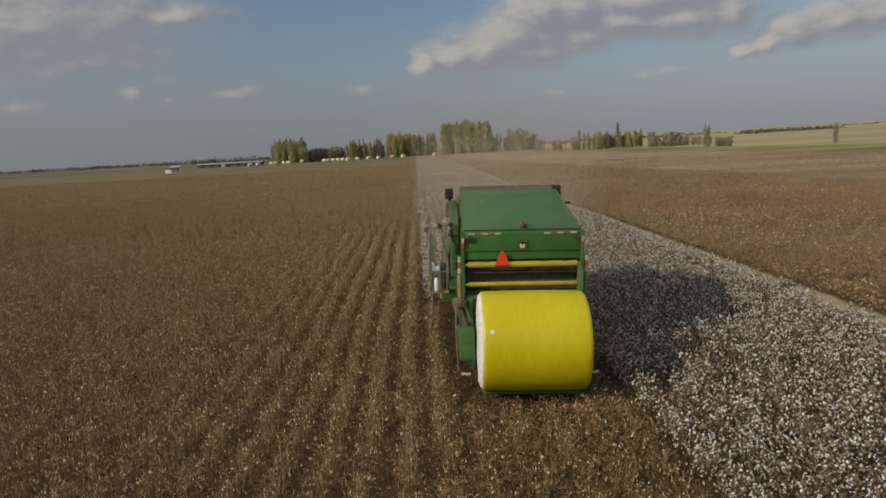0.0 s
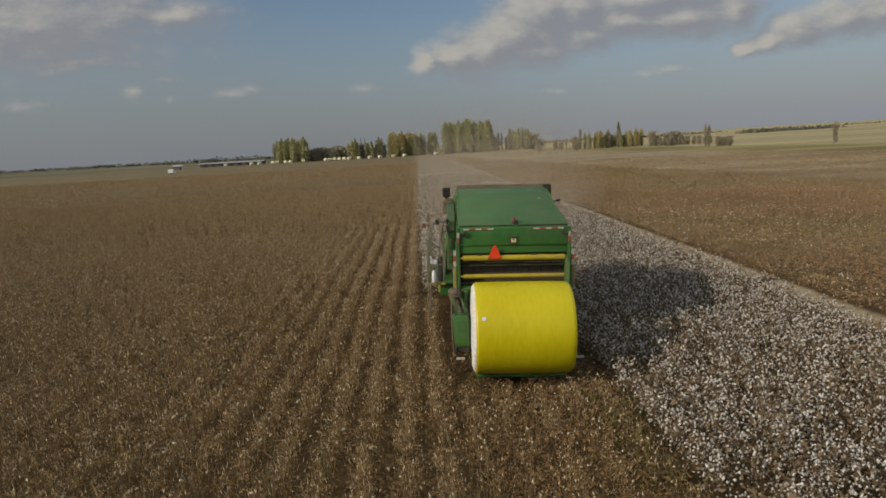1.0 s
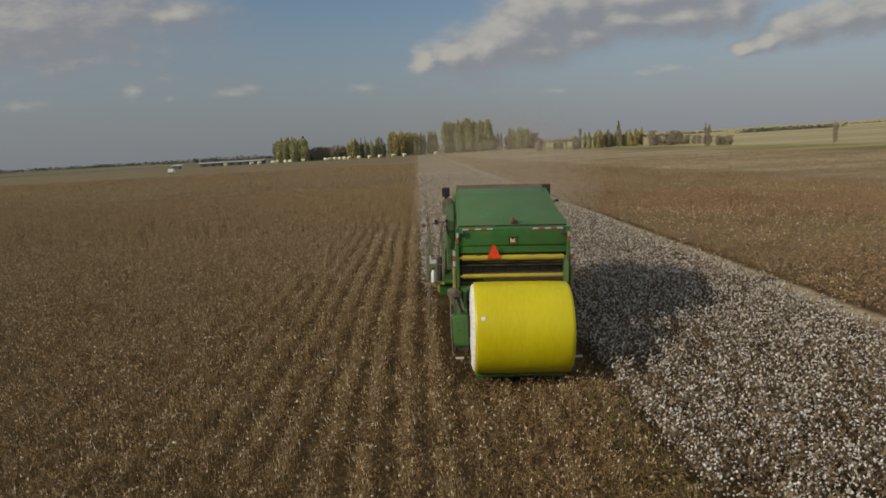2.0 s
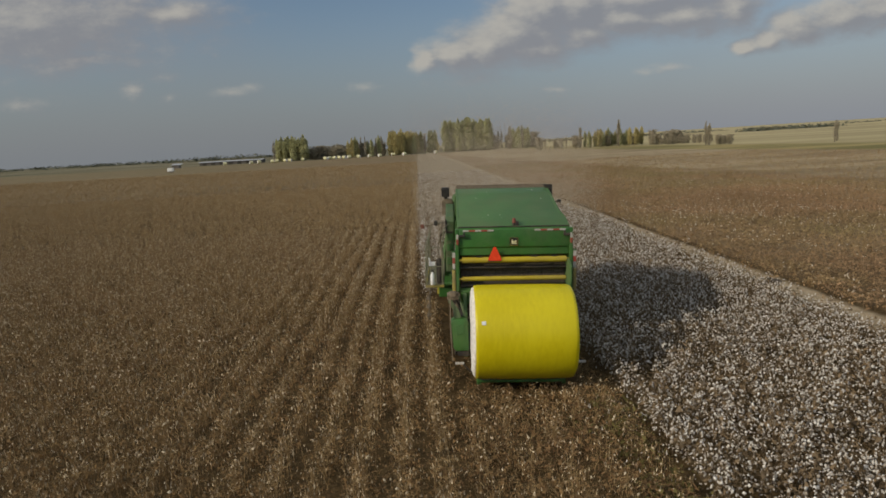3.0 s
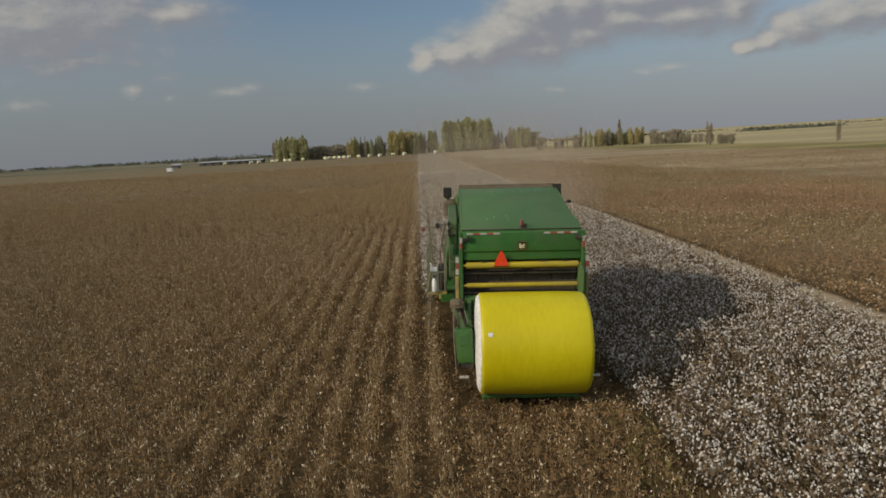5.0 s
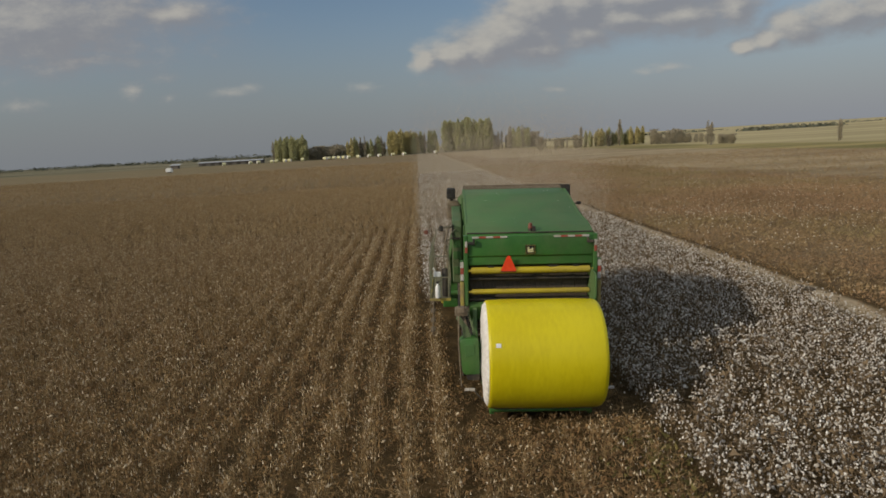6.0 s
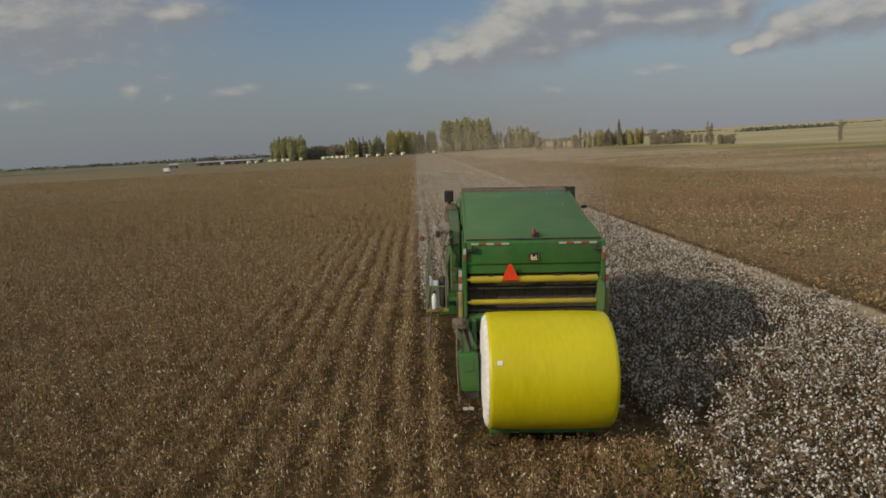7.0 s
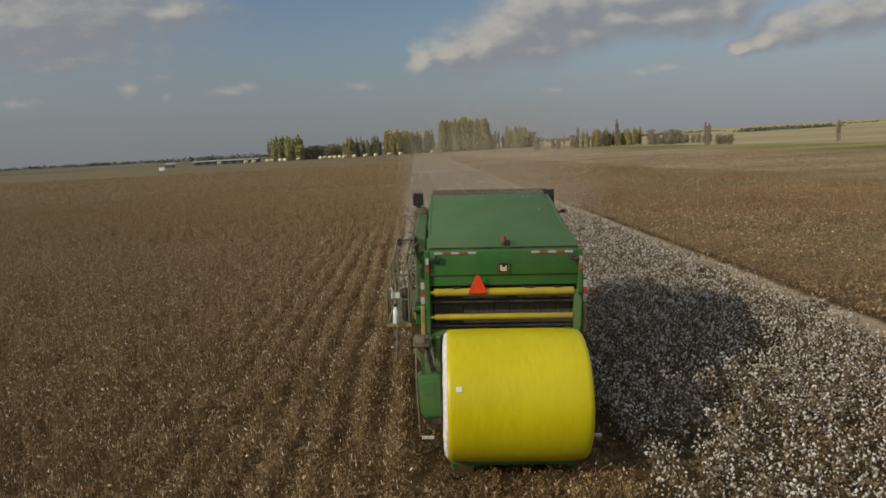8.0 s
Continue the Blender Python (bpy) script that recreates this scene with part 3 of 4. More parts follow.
    sow("verge_weeds", "low olive weeds along the edge of the standing cotton", "weeds", low, at, sizes(rng, n, 1.2, 1.3), [COTTON_STALK, WEED, BOLL], rng)
    n = int(11 * 42 * 39)
    at = np.stack((rng.uniform(-40, SWATH, n), rng.uniform(-9, 30, n), np.zeros(n)), -1)
    at = at[picked(at[:, 0], at[:, 1]) & wheel_free(at[:, 0], at[:, 1])]
    sow("field_litter", "low brown leaf litter and broken stalks between the rows", "leaf litter", low, at, sizes(rng, len(at), 1.0), three, rng)
    zone(picked, 12, -16, SWATH, -22, -9, bare_far, "cotton_stubble", stub, "cotton stalks", three, 1.0)
    zone(standing, 9, EDGE, TRACK + 1, -22, -9, full_far, "cotton_crop", crop, "cotton plants", four, 1.0)
    zone(picked, 9.5, -80, EDGE, 30, 80, bare_far, "cotton_stubble", stub, "cotton stalks", three, 1.1, 1.0, 0.21)
    zone(picked, 1.0, -190, EDGE, 80, 220, bare_far, "cotton_stubble", stub, "cotton stalks", three, 2.0)
    n = int(5 * 3.4 * 60)
    at = np.stack((rng.uniform(9.9, 13.2, n), rng.uniform(-5, 55, n), np.zeros(n)), -1)
    at = at[(np.abs(at[:, 0] - 11.55 - 0.2 * np.sin(0.4 * at[:, 1])) > 0.45 * rng.random(len(at)) + 0.2) & seen(at[:, 0], at[:, 1])]
    sow("verge_weeds", "low dry weeds along the dirt track", "weeds", low, at, sizes(rng, len(at), 1.1, 1.1), three, rng)
    zone(standing, 15, EDGE, TRACK + 1, -9, 32, full, "cotton_crop", crop, "cotton plants", four, 1.0)
    zone(standing, 5, EDGE, TRACK + 1, 32, 110, full_far, "cotton_crop", crop, "cotton plants", four, 1.3)
    zone(beyond, 9, 11.6, 50, -4, 50, rusty, "rusty_cotton_crop", red, "cotton plants", [COTTON_STALK, RUST_LEAF, OLD_BOLL], 1.05, 0.95, 0.2)
    def paler(x, y):
        return seen(x, y) & (x + 0.10 * y > 47 + 6 * rng.random(len(x))) & (x + 0.06 * y < 101)

    zone(paler, 1.6, 30, 100, 15, 150, bare_far, "picked_cotton_stubble", "pale picked cotton stubble with scattered lint", "cotton stalks", [STALK, COTTON_LEAF, OLD_BOLL], 1.2, 0.6, 0.3)
    zone(beyond, 3.5, 11.6, 100, 50, 140, rusty, "rusty_cotton_crop", red, "cotton plants", [COTTON_STALK, RUST_LEAF, OLD_BOLL], 1.5, 0.95, 0.2)


build_crops()


# ---------------------------------------------------------------- round cotton module
MACHINE = pose(-0.05, 1.5, 0, 0, 2.0, -3.0) @ pose(0, -1.5, 0)
BALE_R, BALE_L = 1.155, 1.215


def build_module(name, label, at, group="", film=WRAP):
    """A round bale lying across, its axis along x, its base at the origin's height less its radius."""
    root = thing(name, label, "cotton bale", at, group)
    r, h = BALE_R, BALE_L
    bm = bmesh.new()
    lathe(bm, [(-h + 0.09, r - 0.07), (-h + 0.045, r - 0.045), (-h + 0.045, r - 0.028), (-h + 0.06, r - 0.012), (-h + 0.12, r - 0.002), (-h * 0.5, r + 0.008), (0, r + 0.012),
               (h * 0.5, r + 0.008), (h - 0.10, r - 0.004), (h - 0.03, r - 0.02), (h - 0.002, r - 0.05), (h - 0.002, r - 0.075), (h - 0.06, r - 0.09)], 72)
    for v in bm.verts:
        a = math.atan2(v.co.z, v.co.y)
        k = 1 + 0.004 * math.sin(3 * a + v.co.x) + 0.003 * math.sin(9 * a + 5 * v.co.x)
        v.co.y, v.co.z = v.co.y * k, v.co.z * k
    part("wrap", bm, film, root, "yellow plastic wrap film", True)
    for s in (-1, 1):
        bm = bmesh.new()
        lathe(bm, [(s * (h - 0.08), r - 0.045), (s * (h - 0.03), r - 0.05), (s * (h + 0.006), r - 0.095), (s * (h + 0.03), r - 0.22), (s * (h + 0.035), r * 0.6), (s * (h + 0.03), r * 0.3), (s * (h + 0.035), 0)], 48)
        for v in bm.verts:
            v.co.x += 0.018 * noise.noise(v.co * 4.0)
        part("cotton_face", bm, LINT, root, "white pressed cotton end", True)
    return root


def on_wrap(root, x, angle, width, height, name, mat, label, lift=0.016):
    """A flat label that follows the wrap."""
    bm = bmesh.new()
    n, r = 5, BALE_R + lift
    grid = []
    for i in range(n):
        a = radians(angle) + (i / (n - 1) - 0.5) * height / r
        grid.append([bm.verts.new((x + sx * width / 2, -r * math.cos(a), r * math.sin(a))) for sx in (-1, 1)])
    for one, two in zip(grid, grid[1:]):
        bm.faces.new((one[0], one[1], two[1], two[0]))
    made = bmesh.ops.extrude_face_region(bm, geom=bm.faces[:])
    for v in made["geom"]:
        if isinstance(v, bmesh.types.BMVert):
            v.co.y, v.co.z = v.co.y * (r - 0.01) / r, v.co.z * (r - 0.01) / r
    return part(name, bm, mat, root, label)


bale = build_module("round_cotton_module", "yellow-wrapped round cotton module on the picker's rear cradle", MACHINE @ pose(0.03, 0.62, 1.445))
on_wrap(bale, -0.98, 27, 0.10, 0.085, "tag", WHITE, "small white paper tag")
on_wrap(bale, -0.52, 18, 0.008, 0.55, "seam", WRAP, "narrow wrap seam")


# ---------------------------------------------------------------- the cotton picker
picker = thing("cotton_picker", "dusty green and yellow six-row cotton picker with its rear gate shut", "cotton picker", MACHINE)


def build_wheel(x, y, radius, width, sign):
    bm = bmesh.new()
    w, r, rim = width / 2, radius, radius * 0.58
    lathe(bm, [(-w * 0.8, rim), (-w * 0.95, r * 0.72), (-w, r * 0.84), (-w * 0.86, r * 0.93), (-w * 0.5, r * 0.955), (0, r * 0.96), (w * 0.5, r * 0.955),
               (w * 0.86, r * 0.93), (w, r * 0.84), (w * 0.95, r * 0.72), (w * 0.8, rim), (-w * 0.8, rim)], 40)
    count = 20
    for k in range(count):
        for s in (-1, 1):
            a = 2 * math.pi * (k + (0.25 if s > 0 else 0)) / count
            turn = Matrix.Rotation(a, 4, "X") @ Matrix.Translation((s * w * 0.5, 0, r * 0.965)) @ Matrix.Rotation(s * 0.6, 4, "Z")
            box(bm, -w * 0.56, w * 0.56, -0.028, 0.028, -0.03, r * 0.035, 0, turn)
    tyre = part("wheel", bm, RUBBER, picker, "black lugged tyre caked with dust", True)
    tyre.location = (x, y, radius - 0.02)
    bm = bmesh.new()
    lathe(bm, [(-w * 0.8, rim + 0.012), (-w * 0.78, rim - 0.03), (-w * 0.1, rim - 0.06), (sign * w * 0.35, rim * 0.55), (sign * w * 0.35, rim * 0.25), (sign * w * 0.6, rim * 0.22), (sign * w * 0.6, 0)], 32)
    lathe(bm, [(-w * 0.1, rim - 0.06), (w * 0.78, rim - 0.03), (w * 0.8, rim + 0.012)], 32)
    part("rim", bm, YELLOW, tyre, "yellow steel rim", True)


def narrow(bm):
    """Draws the right-hand side in by a hand's width ahead of the rear hood."""
    for v in bm.verts:
        if v.co.x > 0.5:
            k = min(max((v.co.y - 2.55) / 0.7, 0), 1)
            v.co.x -= 0.11 * k * k * (3 - 2 * k)


def build_chamber():
    top = [(2.10, 3.86), (2.5, 3.975), (2.7, 4.033), (2.9, 4.09), (3.1, 4.146), (3.3, 4.20), (3.8, 4.34), (4.6, 4.55), (5.2, 4.66)]
    bm = bmesh.new()
    prism(bm, top + [(y, z - 0.06) for y, z in reversed(top)], -1.49, 1.49, 0.012)
    narrow(bm)
    part("chamber_roof", bm, GREEN_DUSTY, picker, "sloping green sheet roof, dusty towards its upper edge", True)
    for s in (-1, 1):
        bm = bmesh.new()
        x0, x1 = sorted((s * 1.50, s * 1.44))
        prism(bm, [(2.16, 2.1), (2.16, 3.86), (2.55, 3.98), (2.7, 4.035), (2.9, 4.10), (3.1, 4.155), (3.3, 4.21), (3.8, 4.35), (4.6, 4.56), (5.2, 4.67), (5.72, 4.62), (5.72, 1.75), (3.6, 1.55)], x0, x1)
        x0, x1 = sorted((s * 1.50, s * 1.545))
        for y in (2.9, 3.9, 4.9):
            box(bm, x0, x1, y - 0.04, y + 0.04, 1.9, 3.95 + 0.25 * (y - 2.9), 0.012)
        box(bm, x0, x1, 2.25, 5.6, 2.55, 2.65, 0.012)
        narrow(bm)
        part("chamber_side", bm, GREEN_DUSTY, picker)
    bm = bmesh.new()
    box(bm, -1.44, 1.44, 5.66, 5.72, 1.75, 4.55, 0.01)
    part("chamber_front", bm, GREEN_DUSTY, picker)
    bm = bmesh.new()
    for k in range(26):
        x = -1.42 + k * 2.84 / 25
        box(bm, x - 0.008, x + 0.008, 5.22, 5.98, 4.655, 4.68, 0)
    for k in range(8):
        y = 5.24 + k * 0.104
        box(bm, -1.44, 1.44, y - 0.008, y + 0.008, 4.64, 4.665, 0)
    box(bm, -1.47, 1.47, 5.93, 6.0, 4.58, 4.72, 0.01)
    part("top_screen", bm, SCREEN, picker, "brown dust-caked wire screen")
    for k in range(9):
        x = -1.26 + k * 0.315
        bm = bmesh.new()
        box(bm, x - 0.152, x + 0.152, 2.30, 2.34, 1.7, 3.12, 0.01)
        part("belt", bm, BELT, picker, "dark rubber baling belt")
    bm = bmesh.new()
    box(bm, -1.43, 1.43, 2.42, 2.46, 1.6, 3.8, 0.005)
    part("chamber_back", bm, BLACK, picker)


def build_gate():
    bm = bmesh.new()
    prism(bm, [(2.09, 3.845), (2.00, 3.80), (1.985, 3.34), (2.03, 3.30), (2.01, 3.12), (2.05, 3.10), (2.09, 3.12)], -1.46, 1.46, 0.01)
    gate = part("rear_gate", bm, GREEN, picker, "green sheet-steel rear gate, shut", True)
    for z, r, y, half in ((2.985, 0.078, 2.00, 1.385), (2.475, 0.062, 2.00, 1.375)):
        bm = bmesh.new()
        tube(bm, (-half, y, z), (half, y, z), r, seg=24)
        tube(bm, (-1.47, y, z), (1.47, y, z), 0.03, seg=12)
        part("roller", bm, YELLOW, gate, "yellow steel roller", True)
    bm = bmesh.new()
    tube(bm, (-1.44, 2.12, 2.76), (1.44, 2.12, 2.76), 0.035, seg=12)
    tube(bm, (-1.44, 2.16, 2.25), (1.44, 2.16, 2.25), 0.05, seg=12)
    part("guide_bar", bm, BLACK, gate)
    bm = bmesh.new()
    prism(bm, [(1.98, 2.12), (2.1, 1.75), (2.2, 1.75), (2.1, 2.2)], -1.44, 1.44, 0.01)
    part("lower_panel", bm, GREEN, gate)
    for s in (-1, 1):
        bm = bmesh.new()
        x0, x1 = sorted((s * 1.465, s * 1.56))
        prism(bm, [(1.95, 2.15), (1.95, 3.1), (2.0, 3.82), (2.14, 3.82), (2.28, 3.0), (2.24, 2.15)], x0, x1)
        part("gate_arm", bm, GREEN, gate)
        bm = bmesh.new()
        x0, x1 = sorted((s * 1.565, s * 1.655))
        box(bm, x0, x1, 1.93, 2.10, 2.13, 2.72, 0.02)
        part("end_plate", bm, DULL_YELLOW, gate, "dusty yellow edge plate")
        for k in range(3):
            bm = bmesh.new()
            z = 2.76 + 0.15 * k
            x0, x1 = sorted((s * 1.57, s * 1.645))
            box(bm, x0, x1, 1.965, 1.985, z, z + 0.145, 0.004)
            part("reflector", bm, (PALE, RED)[k % 2], gate)
        bm = bmesh.new()
        x0, x1 = sorted((s * 1.565, s * 1.65))
        box(bm, x0, x1, 1.99, 2.06, 2.74, 3.24, 0.008)
        part("reflector_backing", bm, GREEN, gate)
        for k, m in enumerate((RED, PALE)):
            bm = bmesh.new()
            x0, x1 = sorted((s * 1.475, s * 1.535))
            box(bm, x0, x1, 1.925, 1.96, 3.42 + 0.14 * k, 3.55 + 0.14 * k, 0.004)
            part("reflector", bm, m, gate)
        # the five pieces of each red and white strip under the gate's top edge
        x = -1.36 if s < 0 else 0.54
        for k in range(5):
            bm = bmesh.new()
            box(bm, x + 0.165 * k, x + 0.165 * k + 0.158, 1.978, 1.992, 3.755, 3.80, 0.003)
            part("reflector", bm, (PALE, RED)[k % 2], gate)
        bm = bmesh.new()
        x0, x1 = sorted((s * 1.32, s * 1.46))
        box(bm, x0, x1, 1.90, 1.99, 3.62, 3.68, 0.01)
        box(bm, *sorted((s * 1.30, s * 1.35)), 1.90, 1.96, 3.62, 3.75, 0.01)
        part("lift_hook", bm, BLACK, gate)
    # a cheek plate added beside the module to fill a gap in its shadow
    bm = bmesh.new()
    prism(bm, [(2.05, 2.15), (1.62, 2.18), (1.46, 2.42), (1.46, 2.86), (1.58, 2.98), (2.05, 3.0)], 1.40, 1.44, 0.01)
    part("latch_cheek", bm, GREEN_DUSTY, gate, "green cheek plate added to block the sun")
    bm = bmesh.new()
    box(bm, -1.47, 1.47, 2.075, 2.105, 3.845, 3.876, 0.006)
    part("hinge_strip", bm, BLACK, gate)
    # slow-vehicle triangle on its bracket
    bm = bmesh.new()
    b = bmesh.new()
    f = b.faces.new([b.verts.new(p) for p in ((-0.70, 1.90, 3.01), (-0.675, 1.90, 2.98), (-0.365, 1.90, 2.98), (-0.34, 1.90, 3.01), (-0.49, 1.90, 3.345), (-0.55, 1.90, 3.345))])
    made = bmesh.ops.extrude_face_region(b, geom=[f])
    bmesh.ops.translate(b, vec=(0, 0.012, 0), verts=[v for v in made["geom"] if isinstance(v, bmesh.types.BMVert)])
    join(bm, b)
    part("warning_triangle", bm, ORANGE, gate, "bright orange-red warning triangle")
    bm = bmesh.new()
    box(bm, -0.70, -0.34, 1.915, 1.93, 2.955, 2.985, 0.003)
    beam(bm, (-0.52, 1.93, 3.0), (-0.52, 2.02, 3.3), 0.05, 0.02)
    part("triangle_bracket", bm, BLACK, gate)
    # maker's badge as plain shapes
    bm = bmesh.new()
    box(bm, -0.12, 0.11, 1.966, 1.984, 3.355, 3.585, 0.008)
    badge = part("badge", bm, INK, gate, "black square badge with a pale mark")
    bm = bmesh.new()
    for x0, x1, z0, z1 in ((-0.07, -0.035, 3.41, 3.53), (-0.06, 0.07, 3.41, 3.44), (-0.035, 0.055, 3.45, 3.485), (0.03, 0.06, 3.48, 3.52)):
        box(bm, x0, x1, 1.958, 1.968, z0, z1, 0.004)
    part("badge_mark", bm, PALE_WRAP, badge, "pale yellow badge mark")
    bm = bmesh.new()
    for x0, x1, z0, z1 in ((-0.108, -0.101, 3.365, 3.575), (0.091, 0.098, 3.365, 3.575), (-0.101, 0.091, 3.365, 3.372), (-0.101, 0.091, 3.568, 3.575)):
        box(bm, x0, x1, 1.960, 1.970, z0, z1, 0.002)
    part("badge_border", bm, DULL_YELLOW, badge, "thin yellow border")
    for x0, x1 in ((-1.0, -0.86), (-0.62, -0.46), (0.42, 0.62), (1.0, 1.14)):
        bm = bmesh.new()
        box(bm, x0, x1, 1.965, 2.03, 3.055, 3.09, 0.008)
        part("gate_hinge", bm, BLACK, gate)
    # beacon
    bm = bmesh.new()
    tube(bm, (0.02, 2.2, 3.88), (0.02, 2.2, 3.95), 0.05, seg=14)
    box(bm, 0.06, 0.14, 2.15, 2.25, 3.87, 3.99, 0.01)
    beacon = part("beacon", bm, BLACK, picker)
    bm = bmesh.new()
    tube(bm, (0.02, 2.2, 3.95), (0.02, 2.2, 4.07), 0.055, 0.042, seg=14)
    part("beacon_lens", bm, DULL_RED, beacon, "dull red beacon lens", True)


def build_handler():
    bm = bmesh.new()
    for s in (-1, 1):
        beam(bm, (s * 1.15, 2.5, 1.05), (s * 1.15, 1.6, 0.42), 0.14, 0.16)
        beam(bm, (s * 1.05, 1.65, 0.36), (s * 1.05, 0.30, 0.22), 0.10, 0.08)
    for s in (-1, 1):
        beam(bm, (s * 1.15, 1.62, 0.40), (s * 1.05, 1.5, 0.35), 0.12, 0.10)
    tube(bm, (-1.12, 1.14, 0.29), (1.12, 1.14, 0.29), 0.07, seg=16)
    tube(bm, (-1.08, 0.30, 0.285), (1.08, 0.30, 0.285), 0.05, seg=16)
    handler = part("bale_cradle", bm, GREEN, picker, "green tubular bale cradle", True)
    bm = bmesh.new()
    prism(bm, [(0.30, 0.325), (0.10, 0.395), (0.09, 0.415), (0.11, 0.415), (0.31, 0.34)], -1.03, 1.08, 0.003)
    part("cradle_lip", bm, STEEL, handler, "pale worn steel lip")
    # broad lift arms, mostly hidden, added to close a lit gap in the shadow
    for s in (-1, 1):
        bm = bmesh.new()
        prism(bm, [(2.45, 2.35), (2.0, 2.12), (1.72, 1.55), (1.62, 0.95), (1.55, 0.45), (1.75, 0.40), (2.1, 0.95), (2.7, 1.5), (2.7, 2.2)], *sorted((s * 1.27, s * 1.37)))
        part("lift_arm", bm, GREEN_DUSTY, handler, "broad green plate arm of the module lift, added to block the sun")
    for s in (-1, 1):
        bm = bmesh.new()
        tube(bm, (s * 1.0, 2.5, 1.5), (s * 1.12, 1.75, 0.72), 0.05, seg=12)
        tube(bm, (s * 1.12, 1.75, 0.72), (s * 1.12, 1.6, 0.46), 0.03, seg=12)
        part("lift_cylinder", bm, STEEL, handler)
    for s in (-1, 1):
        for k in range(2):
            bm = bmesh.new()
            a, b = s * (1.40 + 0.115 * k), s * (1.40 + 0.115 * (k + 1) - 0.01)
            box(bm, *sorted((a, b)), 0.48, 0.51, 0.645, 0.70, 0.005)
            part("side_marker", bm, PALE, handler)
        bm = bmesh.new()
        beam(bm, (s * 1.15, 0.55, 0.33), (s * 1.45, 0.53, 0.66), 0.035, 0.03)
        part("marker_bracket", bm, BLACK, handler)
        if s > 0:
            continue
        bm = bmesh.new()
        sheet(bm, [(-1.73, 1.56), (-1.66, 1.64), (-1.36, 1.66), (-1.28, 1.60), (-1.25, 0.80), (-1.58, 0.78), (-1.66, 0.86)], 1.02, 1.32, 0.04)
        guard = part("rear_guard", bm, GREEN, picker, "green sheet-steel guard with rounded corners", True)
        bm = bmesh.new()
        sheet(bm, [(-1.60, 1.50), (-1.38, 1.52), (-1.36, 1.28), (-1.58, 1.22)], 1.005, 1.03, 0.012)
        part("guard_panel", bm, GREEN_DUSTY, guard)
        # dark plate along the guard's lower edge
        bm = bmesh.new()
        sheet(bm, [(-1.58, 0.79), (-1.26, 0.81), (-1.27, 0.64), (-1.54, 0.66)], 1.05, 1.28, 0.015)
        part("guard_foot", bm, BLACK, guard)
        bm = bmesh.new()
        beam(bm, (-1.72, 1.04, 2.18), (-1.725, 1.03, 1.5), 0.030, 0.03)
        beam(bm, (-1.725, 1.03, 1.5), (-1.68, 1.03, 0.52), 0.030, 0.03)
        part("guard_edge", bm, SCREEN, guard, "dust-pale edge bar")
        bm = bmesh.new()
        sheet(bm, [(-1.62, 1.63), (-1.44, 1.64), (-1.50, 1.86), (-1.70, 2.14), (-1.78, 2.10), (-1.64, 1.86)], 1.10, 1.20, 0.015)
        part("guard_neck", bm, GREEN_WING, guard, "dusty green neck plate")
        bm = bmesh.new()
        box(bm, -1.80, -1.50, 1.5, 1.9, 2.02, 2.16, 0.03)
        box(bm, -1.74, -1.56, 1.4, 1.6, 2.12, 2.26, 0.03)
        beam(bm, (-1.58, 1.3, 1.66), (-1.46, 2.2, 2.05), 0.06, 0.06)
        part("valve_block", bm, SCREEN, picker, "dust-caked hydraulic valve block")
        bm = bmesh.new()
        beam(bm, (s * 1.05, 1.5, 0.38), (s * 1.42, 1.27, 0.80), 0.07, 0.07)
        part("guard_strut", bm, BLACK, picker)
        for dx, dz in ((0.0, 0.0), (0.07, -0.05), (0.13, 0.03)):
            bm = bmesh.new()
            beam(bm, (-1.48 + dx, 1.28, 1.64), (-1.62 + dx, 1.75, 2.04 + dz), 0.045, 0.045)
            part("guard_brace", bm, (SCREEN, BLACK, GREEN_WING)[int(dx * 16)], picker)
        bm = bmesh.new()
        curve = [(s * 1.55, 1.2, 1.6), (s * 1.63, 1.3, 1.82), (s * 1.58, 1.6, 1.98), (s * 1.50, 2.0, 2.02)]
        for p, q in zip(curve, curve[1:]):
            tube(bm, p, q, 0.018, seg=8)
        part("hose", bm, RUBBER, picker, "black hydraulic hose")


